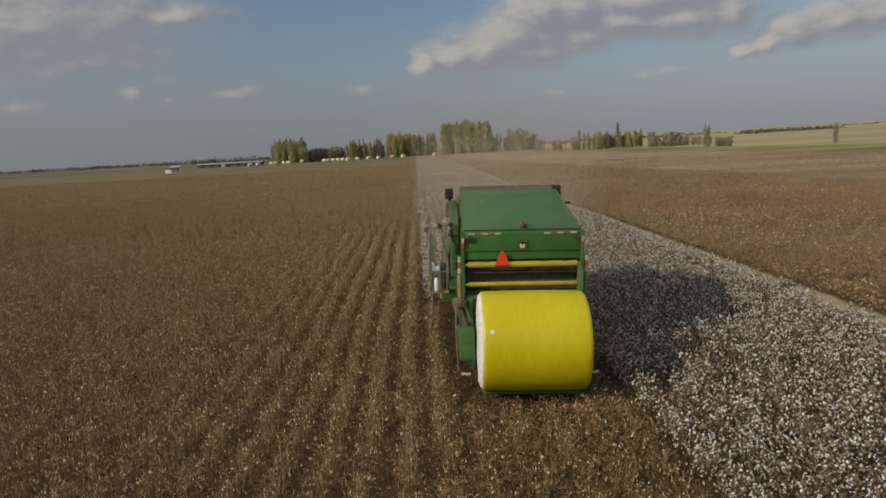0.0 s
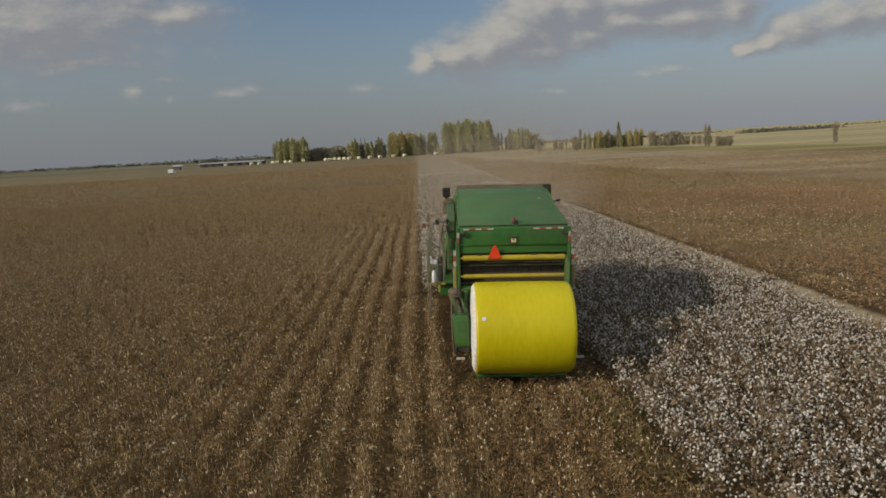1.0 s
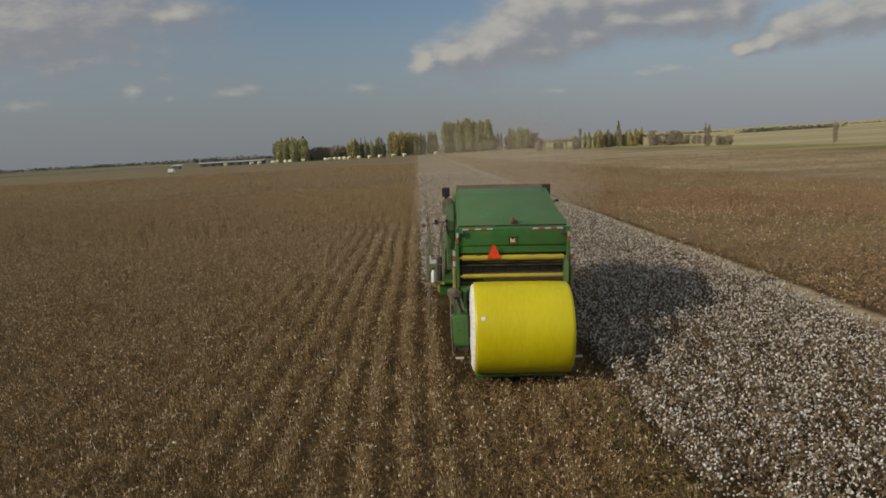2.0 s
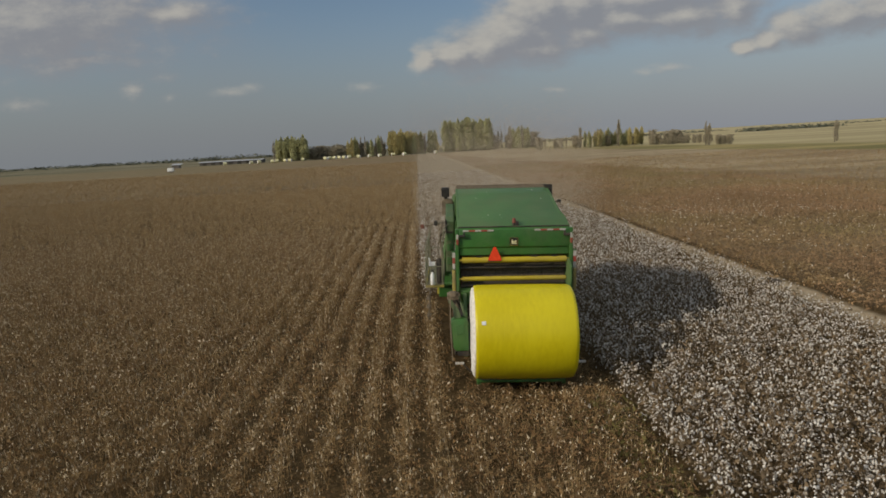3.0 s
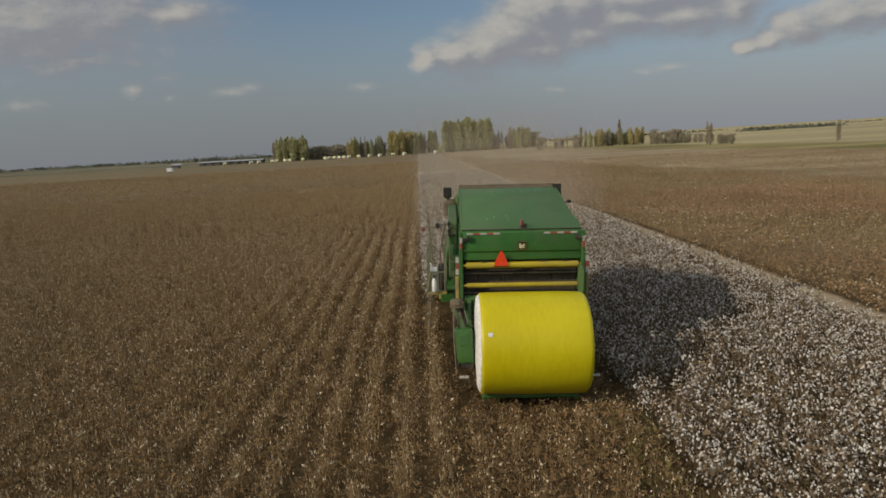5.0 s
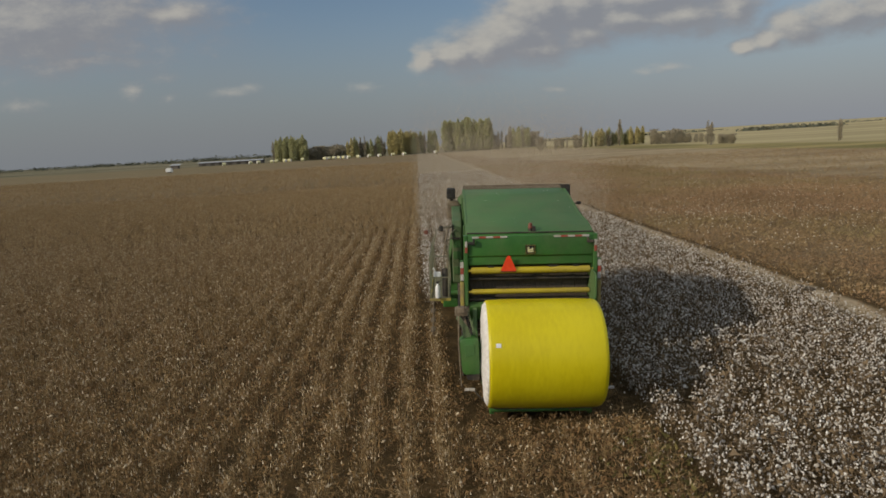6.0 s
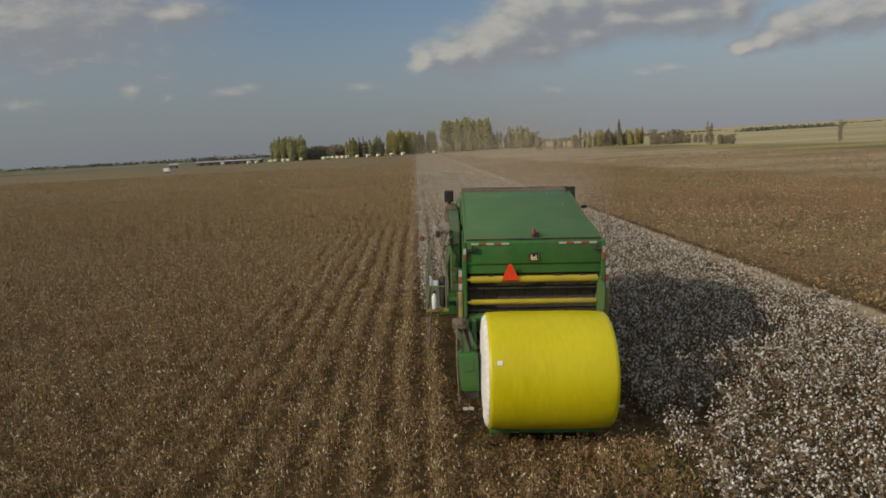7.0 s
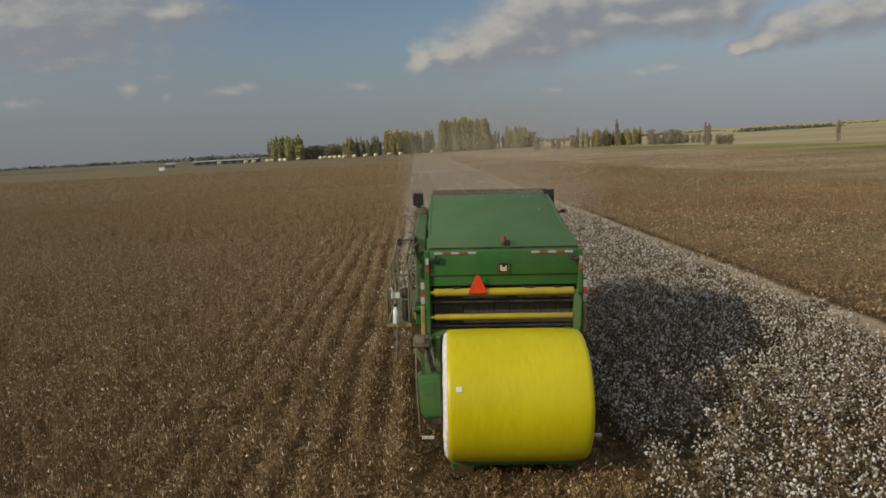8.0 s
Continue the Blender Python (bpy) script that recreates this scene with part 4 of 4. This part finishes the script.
def build_left_side():
    bm = bmesh.new()
    prism(bm, [(3.45, 2.35), (3.4, 3.86), (3.6, 3.98), (5.2, 4.20), (5.4, 4.1), (5.4, 2.2)], -1.82, -1.57, 0.03)
    cabinet = part("service_cabinet", bm, GREEN_WING, picker, "tall dusty green service cabinet")
    for z0, z1, x0, x1 in ((3.55, 3.90, -1.83, -1.78), (3.52, 3.57, -1.80, -1.62)):
        bm = bmesh.new()
        box(bm, x0, x1, 3.38, 3.43, z0, z1, 0.006)
        part("cabinet_slot", bm, BLACK, cabinet)
    for z in (2.6, 3.0, 3.3):
        bm = bmesh.new()
        box(bm, -1.80, -1.60, 3.41, 3.45, z, z + 0.2, 0.01)
        part("cabinet_panel", bm, GREEN_DUSTY, cabinet)
    bm = bmesh.new()
    tube(bm, (-1.82, 5.5, 4.2), (-1.82, 5.5, 4.42), 0.05, seg=12)
    box(bm, -1.95, -1.70, 5.38, 5.62, 4.38, 4.69, 0.03)
    for k in range(4):
        box(bm, -1.94, -1.71, 5.365, 5.385, 4.43 + 0.06 * k, 4.455 + 0.06 * k, 0.004)
    part("air_intake", bm, BLACK, picker, "square black air intake")
    bm = bmesh.new()
    sheet(bm, [(-1.95, 3.82), (-1.95, 4.24), (-1.86, 4.34), (-1.62, 4.30), (-1.56, 4.16), (-1.56, 3.78)], 5.44, 5.75, 0.03)
    for k in range(5):
        box(bm, -1.90, -1.62, 5.42, 5.45, 3.88 + 0.075 * k, 3.915 + 0.075 * k, 0.008)
    hood = part("cooler_hood", bm, SCREEN, picker, "brown dust-caked cooler hood")
    bm = bmesh.new()
    box(bm, -1.60, -1.53, 5.36, 5.43, 3.84, 4.14, 0.01)
    part("hood_slot", bm, BLACK, hood)
    bm = bmesh.new()
    b = bmesh.new()
    f = b.faces.new([b.verts.new(p) for p in ((1.24, 5.10, 4.76), (1.53, 5.10, 4.76), (1.53, 5.10, 4.36), (1.45, 5.10, 4.36))])
    made = bmesh.ops.extrude_face_region(b, geom=[f])
    bmesh.ops.translate(b, vec=(0, 0.05, 0), verts=[v for v in made["geom"] if isinstance(v, bmesh.types.BMVert)])
    join(bm, b)
    part("corner_bracket", bm, BLACK, picker)
    bm = bmesh.new()
    tube(bm, (1.38, 4.4, 4.25), (1.62, 4.4, 4.30), 0.02, seg=8)
    box(bm, 1.56, 1.68, 4.35, 4.44, 4.26, 4.34, 0.02)
    part("work_lamp", bm, BLACK, picker)
    # the step platform with its rails
    bm = bmesh.new()
    box(bm, -2.40, -1.88, 2.50, 2.56, 2.13, 2.20, 0.01)
    box(bm, -2.40, -2.36, 2.56, 5.6, 2.13, 2.20, 0.01)
    deck = part("platform", bm, DULL_YELLOW, picker, "yellow-edged side platform")
    bm = bmesh.new()
    for k in range(15):
        box(bm, -2.36, -1.88, 2.62 + 0.2 * k, 2.72 + 0.2 * k, 2.14, 2.18, 0.004)
    box(bm, -2.36, -2.33, 2.6, 5.55, 2.12, 2.15, 0.004)
    part("grating", bm, GREEN_CAKED, deck)
    for x, y in ((-2.38, 2.53), (-2.38, 3.5), (-2.38, 4.5), (-2.38, 5.5), (-1.93, 2.53)):
        bm = bmesh.new()
        tube(bm, (x, y, 2.17), (x, y, 3.25), 0.017, seg=10)
        part("rail_post", bm, GREEN_CAKED, deck)
    for z in (2.72, 3.25):
        bm = bmesh.new()
        tube(bm, (-2.38, 2.53, z), (-2.38, 5.5, z), 0.015, seg=10)
        tube(bm, (-2.38, 2.53, z), (-1.93, 2.53, z), 0.015, seg=10)
        part("rail", bm, GREEN_CAKED, deck)
    bm = bmesh.new()
    lathe(bm, [(0, 0), (0, 0.05), (0.02, 0.06), (0.28, 0.06), (0.33, 0.03), (0.36, 0.025), (0.36, 0)], 18, Matrix.Translation((-2.2, 2.46, 2.22)) @ Matrix.Rotation(radians(-90), 4, "Y"))
    can = part("fire_bottle", bm, WHITE, picker, "white fire bottle", True)
    bm = bmesh.new()
    box(bm, -2.235, -2.165, 2.43, 2.50, 2.585, 2.64, 0.01)
    tube(bm, (-2.2, 2.46, 2.62), (-2.12, 2.44, 2.66), 0.012, seg=8)
    part("valve", bm, BLACK, can)
    bm = bmesh.new()
    box(bm, -2.30, -2.12, 2.60, 2.66, 2.72, 2.84, 0.015)
    tube(bm, (-2.26, 2.62, 2.84), (-2.30, 2.62, 2.95), 0.02, seg=8)
    part("coupling", bm, WHITE, picker, "pale hydraulic coupling")
    bm = bmesh.new()
    lathe(bm, [(0, 0), (0, 0.07), (0.04, 0.085), (0.66, 0.085), (0.7, 0.06), (0.7, 0)], 22, Matrix.Translation((-2.01, 2.75, 2.2)) @ Matrix.Rotation(radians(-90), 4, "Y"))
    part("oil_tank", bm, BLACK, picker, "dark dusty upright oil tank", True)
    bm = bmesh.new()
    for s in (0, 0.42):
        tube(bm, (-2.34, 4.7 + s, 2.16), (-2.42, 4.7 + s, 0.55), 0.022, seg=10)
    for k in range(6):
        z = 0.65 + 0.28 * k
        box(bm, -2.48, -2.34, 4.7, 5.12, z - 0.015, z + 0.015, 0.006)
    part("ladder", bm, SCREEN, picker, "ladder caked with brown dust")
    for x, y, z0, z1, r in ((-2.02, 2.75, 2.18, 3.55, 0.022), (-1.90, 2.62, 2.18, 3.75, 0.018), (-2.28, 3.3, 2.18, 3.75, 0.020), (-1.97, 3.2, 2.5, 3.8, 0.028)):
        bm = bmesh.new()
        path = [(x, y, z0), (x + 0.02, y + 0.05, z0 + 0.4 * (z1 - z0)), (x - 0.03, y + 0.02, z0 + 0.75 * (z1 - z0)), (x + 0.05, y + 0.25, z1), (-1.72, y + 0.9, z1 + 0.02)]
        for p, q in zip(path, path[1:]):
            tube(bm, p, q, r, seg=8)
        part("pipe", bm, SCREEN if r > 0.021 else GREEN_CAKED, picker, "dust-caked upright pipe", True)
    for x, y, z, r in ((-2.09, 2.6, 3.92, 0.085), (-2.46, 2.7, 3.82, 0.07)):
        bm = bmesh.new()
        box(bm, x - 0.05, x + 0.05, y - 0.04, y + 0.05, z - r * 0.8, z + r * 0.8, 0.02)
        lamp = part("side_lamp", bm, DULL_RED if x < -2.2 else BLACK, picker, "dusty side lamp on a thin arm")
        bm = bmesh.new()
        tube(bm, (-1.80, y + 0.9, z), (x, y, z), 0.007, seg=8)
        part("lamp_arm", bm, SCREEN, lamp)


def build_front():
    bm = bmesh.new()
    for s in (-1, 1):
        box(bm, *sorted((s * 0.5, s * 0.66)), 2.3, 8.6, 0.95, 1.25, 0.02)
    for y in (2.5, 4.6, 6.6, 8.4):
        box(bm, -0.6, 0.6, y - 0.08, y + 0.08, 0.98, 1.2, 0.02)
    box(bm, -1.2, 1.2, 3.0, 3.25, 0.62, 0.95, 0.03)
    box(bm, -1.6, 1.6, 6.9, 7.3, 0.75, 1.1, 0.04)
    for s in (-1, 1):
        for y in (2.6, 5.4):
            box(bm, *sorted((s * 0.52, s * 0.64)), y - 0.06, y + 0.06, 1.2, 1.9, 0.01)
    box(bm, -1.4, 1.4, 2.5, 5.6, 1.62, 1.75, 0.02)
    part("chassis", bm, GREEN_DUSTY, picker)
    for s in (-1, 1):
        build_wheel(s * 1.40, 3.12, 0.66, 0.44, s)
        build_wheel(s * 1.34, 7.1, 0.95, 0.62, s)
    bm = bmesh.new()
    box(bm, -1.30, 1.30, 5.76, 7.2, 1.3, 3.5, 0.08)
    body = part("engine_body", bm, GREEN_DUSTY, picker)
    bm = bmesh.new()
    for k in range(9):
        box(bm, -1.325, -1.295, 5.95, 7.0, 1.7 + 0.16 * k, 1.79 + 0.16 * k, 0.008)
    part("grille", bm, BLACK, body)
    bm = bmesh.new()
    box(bm, -0.92, 0.92, 7.35, 8.85, 1.95, 2.45, 0.06)
    for x in (-0.88, 0.88):
        for y in (7.4, 8.8):
            beam(bm, (x, y, 2.4), (x * 0.95, y, 3.8), 0.09, 0.09)
    box(bm, -1.0, 1.0, 7.25, 8.95, 3.76, 3.95, 0.08)
    cab = part("cab", bm, GREEN, picker, "green operator cab", True)
    bm = bmesh.new()
    box(bm, -0.84, 0.84, 7.43, 8.77, 2.44, 3.77, 0.05)
    part("cab_glass", bm, GLASS_DARK, cab)
    bm = bmesh.new()
    box(bm, -0.6, 0.6, 7.2, 7.36, 1.2, 2.4, 0.03)
    box(bm, -0.5, 0.5, 7.36, 8.6, 1.2, 1.95, 0.03)
    part("cab_mount", bm, BLACK, picker)
    for k in range(6):
        x = -1.9 + 0.76 * k
        bm = bmesh.new()
        prism(bm, [(8.7, 0.25), (8.7, 1.15), (9.3, 1.25), (9.9, 0.75), (10.35, 0.22), (9.9, 0.15)], x - 0.26, x + 0.26, 0.03)
        head = part("picking_unit", bm, GREEN, picker, "green row picking unit")
        for s in (-1, 1):
            bm = bmesh.new()
            prism(bm, [(9.7, 0.12), (9.7, 0.7), (10.2, 0.45), (10.75, 0.12)], x + s * 0.31 - 0.045, x + s * 0.31 + 0.045, 0.015)
            part("row_divider", bm, YELLOW, head)
        bm = bmesh.new()
        pts = [(x, 8.8, 1.15), (x * 0.95, 8.6, 2.0) if abs(x) > 1 else (x * 0.95, 9.05, 2.0), (x * 0.75, 7.3, 4.15), (x * 0.7, 5.9, 4.35)]
        for p, q in zip(pts, pts[1:]):
            beam(bm, p, q, 0.34, 0.28, 0.03)
        part("air_duct", bm, GREEN_DUSTY, head)
    bm = bmesh.new()
    tube(bm, (-2.3, 8.6, 0.8), (2.3, 8.6, 0.8), 0.09, seg=14)
    beam(bm, (-0.6, 8.3, 1.1), (-0.6, 8.6, 0.8), 0.14, 0.14)
    beam(bm, (0.6, 8.3, 1.1), (0.6, 8.6, 0.8), 0.14, 0.14)
    part("tool_bar", bm, GREEN, picker)


def build_roof_lint():
    rng = random.Random(4)
    bm = bmesh.new()
    for _ in range(12):
        y = rng.uniform(2.2, 5.1)
        z = float(np.interp(y, (2.10, 2.9, 3.8, 4.6, 5.2), (3.86, 4.09, 4.34, 4.55, 4.66)))
        b = bmesh.new()
        bmesh.ops.create_icosphere(b, subdivisions=1, radius=rng.uniform(0.005, 0.011), matrix=Matrix.Translation((rng.uniform(-1.4, 1.4), y, z + 0.01)))
        join(bm, b)
    tagged(part("stray_lint", bm, LINT, picker, "white lint flecks on the roof"), kind="stuff")


build_chamber()
build_gate()
build_handler()
build_left_side()
build_front()
build_roof_lint()


# ---------------------------------------------------------------- trees
def tree_mesh(rng, tall, wide, clumps, low, size):
    """Trunk with limbs, and a crown of small leafy clumps."""
    bm = bmesh.new()
    bend = (rng.uniform(-0.3, 0.3), rng.uniform(-0.3, 0.3))
    tube(bm, (0, 0, -0.2), (bend[0] * 0.4, bend[1] * 0.4, tall * 0.45), 0.02 * tall, 0.012 * tall, 7)
    tube(bm, (bend[0] * 0.4, bend[1] * 0.4, tall * 0.44), (bend[0], bend[1], tall * 0.96), 0.012 * tall, 0.002 * tall, 6)
    limbs = []
    for k in range(14):
        z, a = tall * (low + (0.85 - low) * k / 13), rng.uniform(0, 6.283)
        reach = wide * rng.uniform(0.5, 1.0) * (1 - 0.55 * abs(2 * k / 13 - 0.8))
        q = (reach * math.cos(a), reach * math.sin(a), z + reach * rng.uniform(1.0, 2.2))
        tube(bm, (bend[0] * z / tall, bend[1] * z / tall, z), q, 0.005 * tall, 0.0015 * tall, 5)
        limbs.append(q)
    crown = bmesh.new()
    for _ in range(clumps):
        if rng.random() < 0.45:
            q = rng.choice(limbs)
            c = Vector(q) * rng.uniform(0.8, 1.0) + Vector([rng.gauss(0, 0.26 * wide) for _ in range(3)])
        else:
            f = rng.random()
            r = wide * 0.8 * math.sin(math.pi * min(1, f * 0.86 + 0.16)) ** 0.6 * rng.random() ** 0.4
            a = rng.uniform(0, 6.283)
            c = Vector((r * math.cos(a), r * math.sin(a), tall * (low + (1.0 - low) * f)))
        c.z = min(max(c.z, tall * low * 0.7), tall)
        for _ in range(2):
            d = [Vector((rng.gauss(0, size), rng.gauss(0, size), rng.gauss(0, 1.5 * size))) for _ in range(3)]
            crown.faces.new([crown.verts.new(c + v) for v in d])
    return bm, crown


def build_tree(seed, tall, wide, clumps, low, size, leaf, name, label):
    rng = random.Random(seed)
    trunk, crown = tree_mesh(rng, tall, wide, clumps, low, size)
    root = thing(name, label, "tree", pose(0, 0, -50))
    part("trunk", trunk, BARK, root)
    part("crown", crown, leaf, root)
    return root


# about the camera's mean place, set down on the ground
VIEWPOINT = Vector((-2.33, -12.0, 0))


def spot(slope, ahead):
    """The place so far ahead on the camera's sight line of this slope."""
    return Vector((VIEWPOINT.x + slope * (ahead - VIEWPOINT.y), ahead, 0))


def build_trees():
    rng = random.Random(11)
    kinds = {
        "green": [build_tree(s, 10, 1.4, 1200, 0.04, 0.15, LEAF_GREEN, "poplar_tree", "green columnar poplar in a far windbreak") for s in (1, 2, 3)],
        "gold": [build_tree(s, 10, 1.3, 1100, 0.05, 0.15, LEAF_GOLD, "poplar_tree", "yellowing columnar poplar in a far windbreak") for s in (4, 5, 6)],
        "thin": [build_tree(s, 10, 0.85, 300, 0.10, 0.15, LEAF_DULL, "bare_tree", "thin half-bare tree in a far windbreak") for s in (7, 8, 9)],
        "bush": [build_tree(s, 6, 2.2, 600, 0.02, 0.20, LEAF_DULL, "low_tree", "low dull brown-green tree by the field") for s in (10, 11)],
    }
    # slopes of the first and last tree, distance, how many, heights, kinds
    groups = [
        (-0.232, -0.181, 482, 14, 16, 20, "green"), (-0.236, -0.236, 478, 1, 16, 16, "thin"), (-0.168, -0.122, 488, 9, 8.5, 11.5, "bush"),
        (-0.117, -0.055, 482, 11, 11.5, 17, "green thin gold"), (-0.048, 0.0, 486, 12, 17, 21, "gold"),
        (0.004, 0.034, 494, 5, 16, 19, "thin green"), (0.044, 0.122, 500, 20, 23, 28, "green"), (0.134, 0.142, 490, 2, 13, 16, "thin"),
        (0.150, 0.187, 490, 8, 15, 19, "green thin"), (0.200, 0.270, 345, 6, 5, 9, "thin bush"), (0.272, 0.275, 345, 2, 11, 13, "thin"),
        (0.280, 0.380, 338, 20, 7, 11, "green gold"), (0.338, 0.340, 335, 2, 14, 15, "thin"), (0.39, 0.450, 310, 10, 5, 8, "bush thin"),
        (0.488, 0.498, 235, 3, 8, 10, "thin"), (0.508, 0.533, 235, 4, 2.5, 4, "bush"), (0.712, 0.722, 185, 2, 6, 8, "thin"),
        (0.41, 0.50, 300, 10, 3, 5, "bush"), (-0.178, -0.120, 492, 10, 7, 10, "bush"), (-0.118, -0.05, 496, 10, 8, 12, "bush thin"),
        (-0.050, 0.036, 494, 12, 9, 15, "green gold"), (0.046, 0.120, 510, 12, 22, 26, "green"), (0.126, 0.198, 512, 12, 8, 13, "bush thin"),
        (0.285, 0.375, 345, 12, 5, 8, "bush green"),
    ]
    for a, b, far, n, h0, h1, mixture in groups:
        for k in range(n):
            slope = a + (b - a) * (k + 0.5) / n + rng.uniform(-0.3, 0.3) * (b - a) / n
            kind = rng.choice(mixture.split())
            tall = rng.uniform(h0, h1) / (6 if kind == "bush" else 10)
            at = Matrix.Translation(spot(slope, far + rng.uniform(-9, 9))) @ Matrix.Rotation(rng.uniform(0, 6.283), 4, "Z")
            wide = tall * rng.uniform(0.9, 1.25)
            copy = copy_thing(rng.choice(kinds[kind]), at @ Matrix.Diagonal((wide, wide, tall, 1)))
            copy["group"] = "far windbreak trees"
    for models in kinds.values():
        for m in models:
            for o in (*m.children_recursive, m):
                bpy.data.objects.remove(o)


build_trees()


def build_far_woods():
    """Low tree lines on the horizon."""
    rng = np.random.default_rng(3)
    verts, faces = [], []

    def clump(c, w, h, n):
        for _ in range(n):
            p = np.array(c) + rng.normal(size=3) * (w, w, 0) + (0, 0, h * rng.uniform(0.1, 1.0))
            k = len(verts)
            verts.extend((p + rng.normal(size=(3, 3)) * (1.6, 1.6, 1.3)).tolist())
            faces.append((k, k + 1, k + 2))

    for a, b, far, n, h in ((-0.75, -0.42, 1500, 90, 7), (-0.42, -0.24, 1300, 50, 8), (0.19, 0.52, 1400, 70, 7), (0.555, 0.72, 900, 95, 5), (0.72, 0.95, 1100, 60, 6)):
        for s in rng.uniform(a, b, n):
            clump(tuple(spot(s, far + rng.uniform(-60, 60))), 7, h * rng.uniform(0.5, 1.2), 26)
    me = bpy.data.meshes.new("far_woods")
    me.from_pydata(verts, [], faces)
    me.materials.append(WOODS)
    tagged(new("far_woods", me), "low dark tree lines along the horizon", "trees", kind="stuff")


build_far_woods()


# ---------------------------------------------------------------- far yard: bales, shed, trailer
def build_yard():
    rng = random.Random(5)
    model = build_module("round_cotton_module", "pale yellow-wrapped cotton module at the far field edge", pose(0, 0, -60), "far row of cotton modules", PALE_WRAP)
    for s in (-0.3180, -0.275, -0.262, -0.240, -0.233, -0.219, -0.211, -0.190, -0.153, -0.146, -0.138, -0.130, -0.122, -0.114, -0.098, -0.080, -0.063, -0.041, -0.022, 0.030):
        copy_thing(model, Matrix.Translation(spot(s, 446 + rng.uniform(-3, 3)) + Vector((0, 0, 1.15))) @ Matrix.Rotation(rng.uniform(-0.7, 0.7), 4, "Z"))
    for o in (*model.children_recursive, model):
        bpy.data.objects.remove(o)
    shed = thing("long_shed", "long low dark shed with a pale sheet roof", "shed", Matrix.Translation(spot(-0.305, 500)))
    bm = bmesh.new()
    box(bm, -26, 26, -5, 5, 0, 2.5, 0.05)
    part("wall", bm, SHED_WALL, shed)
    bm = bmesh.new()
    prism(bm, [(-5.8, 2.45), (0, 3.1), (5.8, 2.45), (5.8, 2.6), (0, 3.28), (-5.8, 2.6)], -27, 27, 0.02)
    part("roof", bm, SHED_ROOF, shed)
    for k in range(7):
        bm = bmesh.new()
        box(bm, -23.5 + 7.2 * k, -20.0 + 7.2 * k, -5.08, -4.98, 0.05, 2.1, 0.02)
        part("door", bm, BLACK, shed)
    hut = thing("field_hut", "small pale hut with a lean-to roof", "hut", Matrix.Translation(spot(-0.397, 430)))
    bm = bmesh.new()
    box(bm, -2.5, 2.5, -2, 2, 0, 2.4, 0.05)
    part("wall", bm, SHED_WALL, hut)
    bm = bmesh.new()
    prism(bm, [(-2.6, 2.3), (2.6, 3.3), (2.6, 3.45), (-2.6, 2.45)], -3, 4, 0.02)
    part("roof", bm, SHED_ROOF, hut)
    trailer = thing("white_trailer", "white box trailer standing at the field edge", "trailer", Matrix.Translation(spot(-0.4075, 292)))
    bm = bmesh.new()
    box(bm, -1.3, 1.3, -1.0, 1.0, 0.55, 2.3, 0.06)
    box(bm, 1.3, 2.2, -0.06, 0.06, 0.55, 0.68, 0.02)
    part("body", bm, WHITE, trailer)
    for s in (-1, 1):
        bm = bmesh.new()
        lathe(bm, [(-0.12, 0), (-0.12, 0.3), (-0.08, 0.36), (0.08, 0.36), (0.12, 0.3), (0.12, 0)], 20, Matrix.Translation((0, s * 1.05, 0.36)) @ Matrix.Rotation(radians(90), 4, "Z"))
        part("wheel", bm, RUBBER, trailer)


build_yard()


# ---------------------------------------------------------------- dust thrown up ahead of the picker
def build_dust():
    rng = np.random.default_rng(17)
    n = 420000
    y = 9 + 50 * rng.beta(1.2, 1.6, n)
    x = -2.6 + (y + 13) * (rng.beta(1.6, 2.1, n) * 0.34 - 0.008)
    z = np.where(rng.random(n) < 0.62, 0.4 + rng.exponential(1.9, n), rng.normal(5.5, 1.6, n).clip(0.5))
    keep = (z < 9) & ~((y < 11.5) & (z < 4.8))
    c = np.stack((x, y, z), -1)[keep]
    n = len(c)
    v = (c[:, None, :] + rng.normal(size=(n, 3, 3)) * ((0.0178 - 0.0010 * c[:, 2]) * (c[:, 1] / 32).clip(0.6, 1.3))[:, None, None]).reshape(-1, 3)
    me = bpy.data.meshes.new("dust_cloud")
    me.vertices.add(n * 3)
    me.vertices.foreach_set("co", v.astype(np.float32).ravel())
    me.loops.add(n * 3)
    me.loops.foreach_set("vertex_index", np.arange(n * 3, dtype=np.int32))
    me.polygons.add(n)
    me.polygons.foreach_set("loop_start", np.arange(0, n * 3, 3, dtype=np.int32))
    me.update(calc_edges=True)
    me.materials.append(CHAFF)
    tagged(new("dust_cloud", me), "thin tan cloud of dust and chaff over the standing cotton", "dust", kind="stuff")


build_dust()


# ---------------------------------------------------------------- clods on the track
def build_clods():
    rng = random.Random(21)
    heap = thing("earth_heap", "small heap of dark damp earth clods on the track", "earth heap", pose(11.35, 9.0, -0.05))
    for _ in range(14):
        b = bmesh.new()
        size = rng.uniform(0.05, 0.17)
        bmesh.ops.create_icosphere(b, subdivisions=2, radius=size)
        off = Vector([rng.uniform(-9, 9) for _ in range(3)])
        for v in b.verts:
            v.co *= 1 + 0.35 * noise.noise(v.co / size * 1.4 + off)
            v.co.z *= 0.65
        bmesh.ops.translate(b, vec=(rng.gauss(0, 0.32), rng.gauss(0, 0.42), size * 0.4), verts=b.verts[:])
        part("clod", b, CLOD, heap)


build_clods()
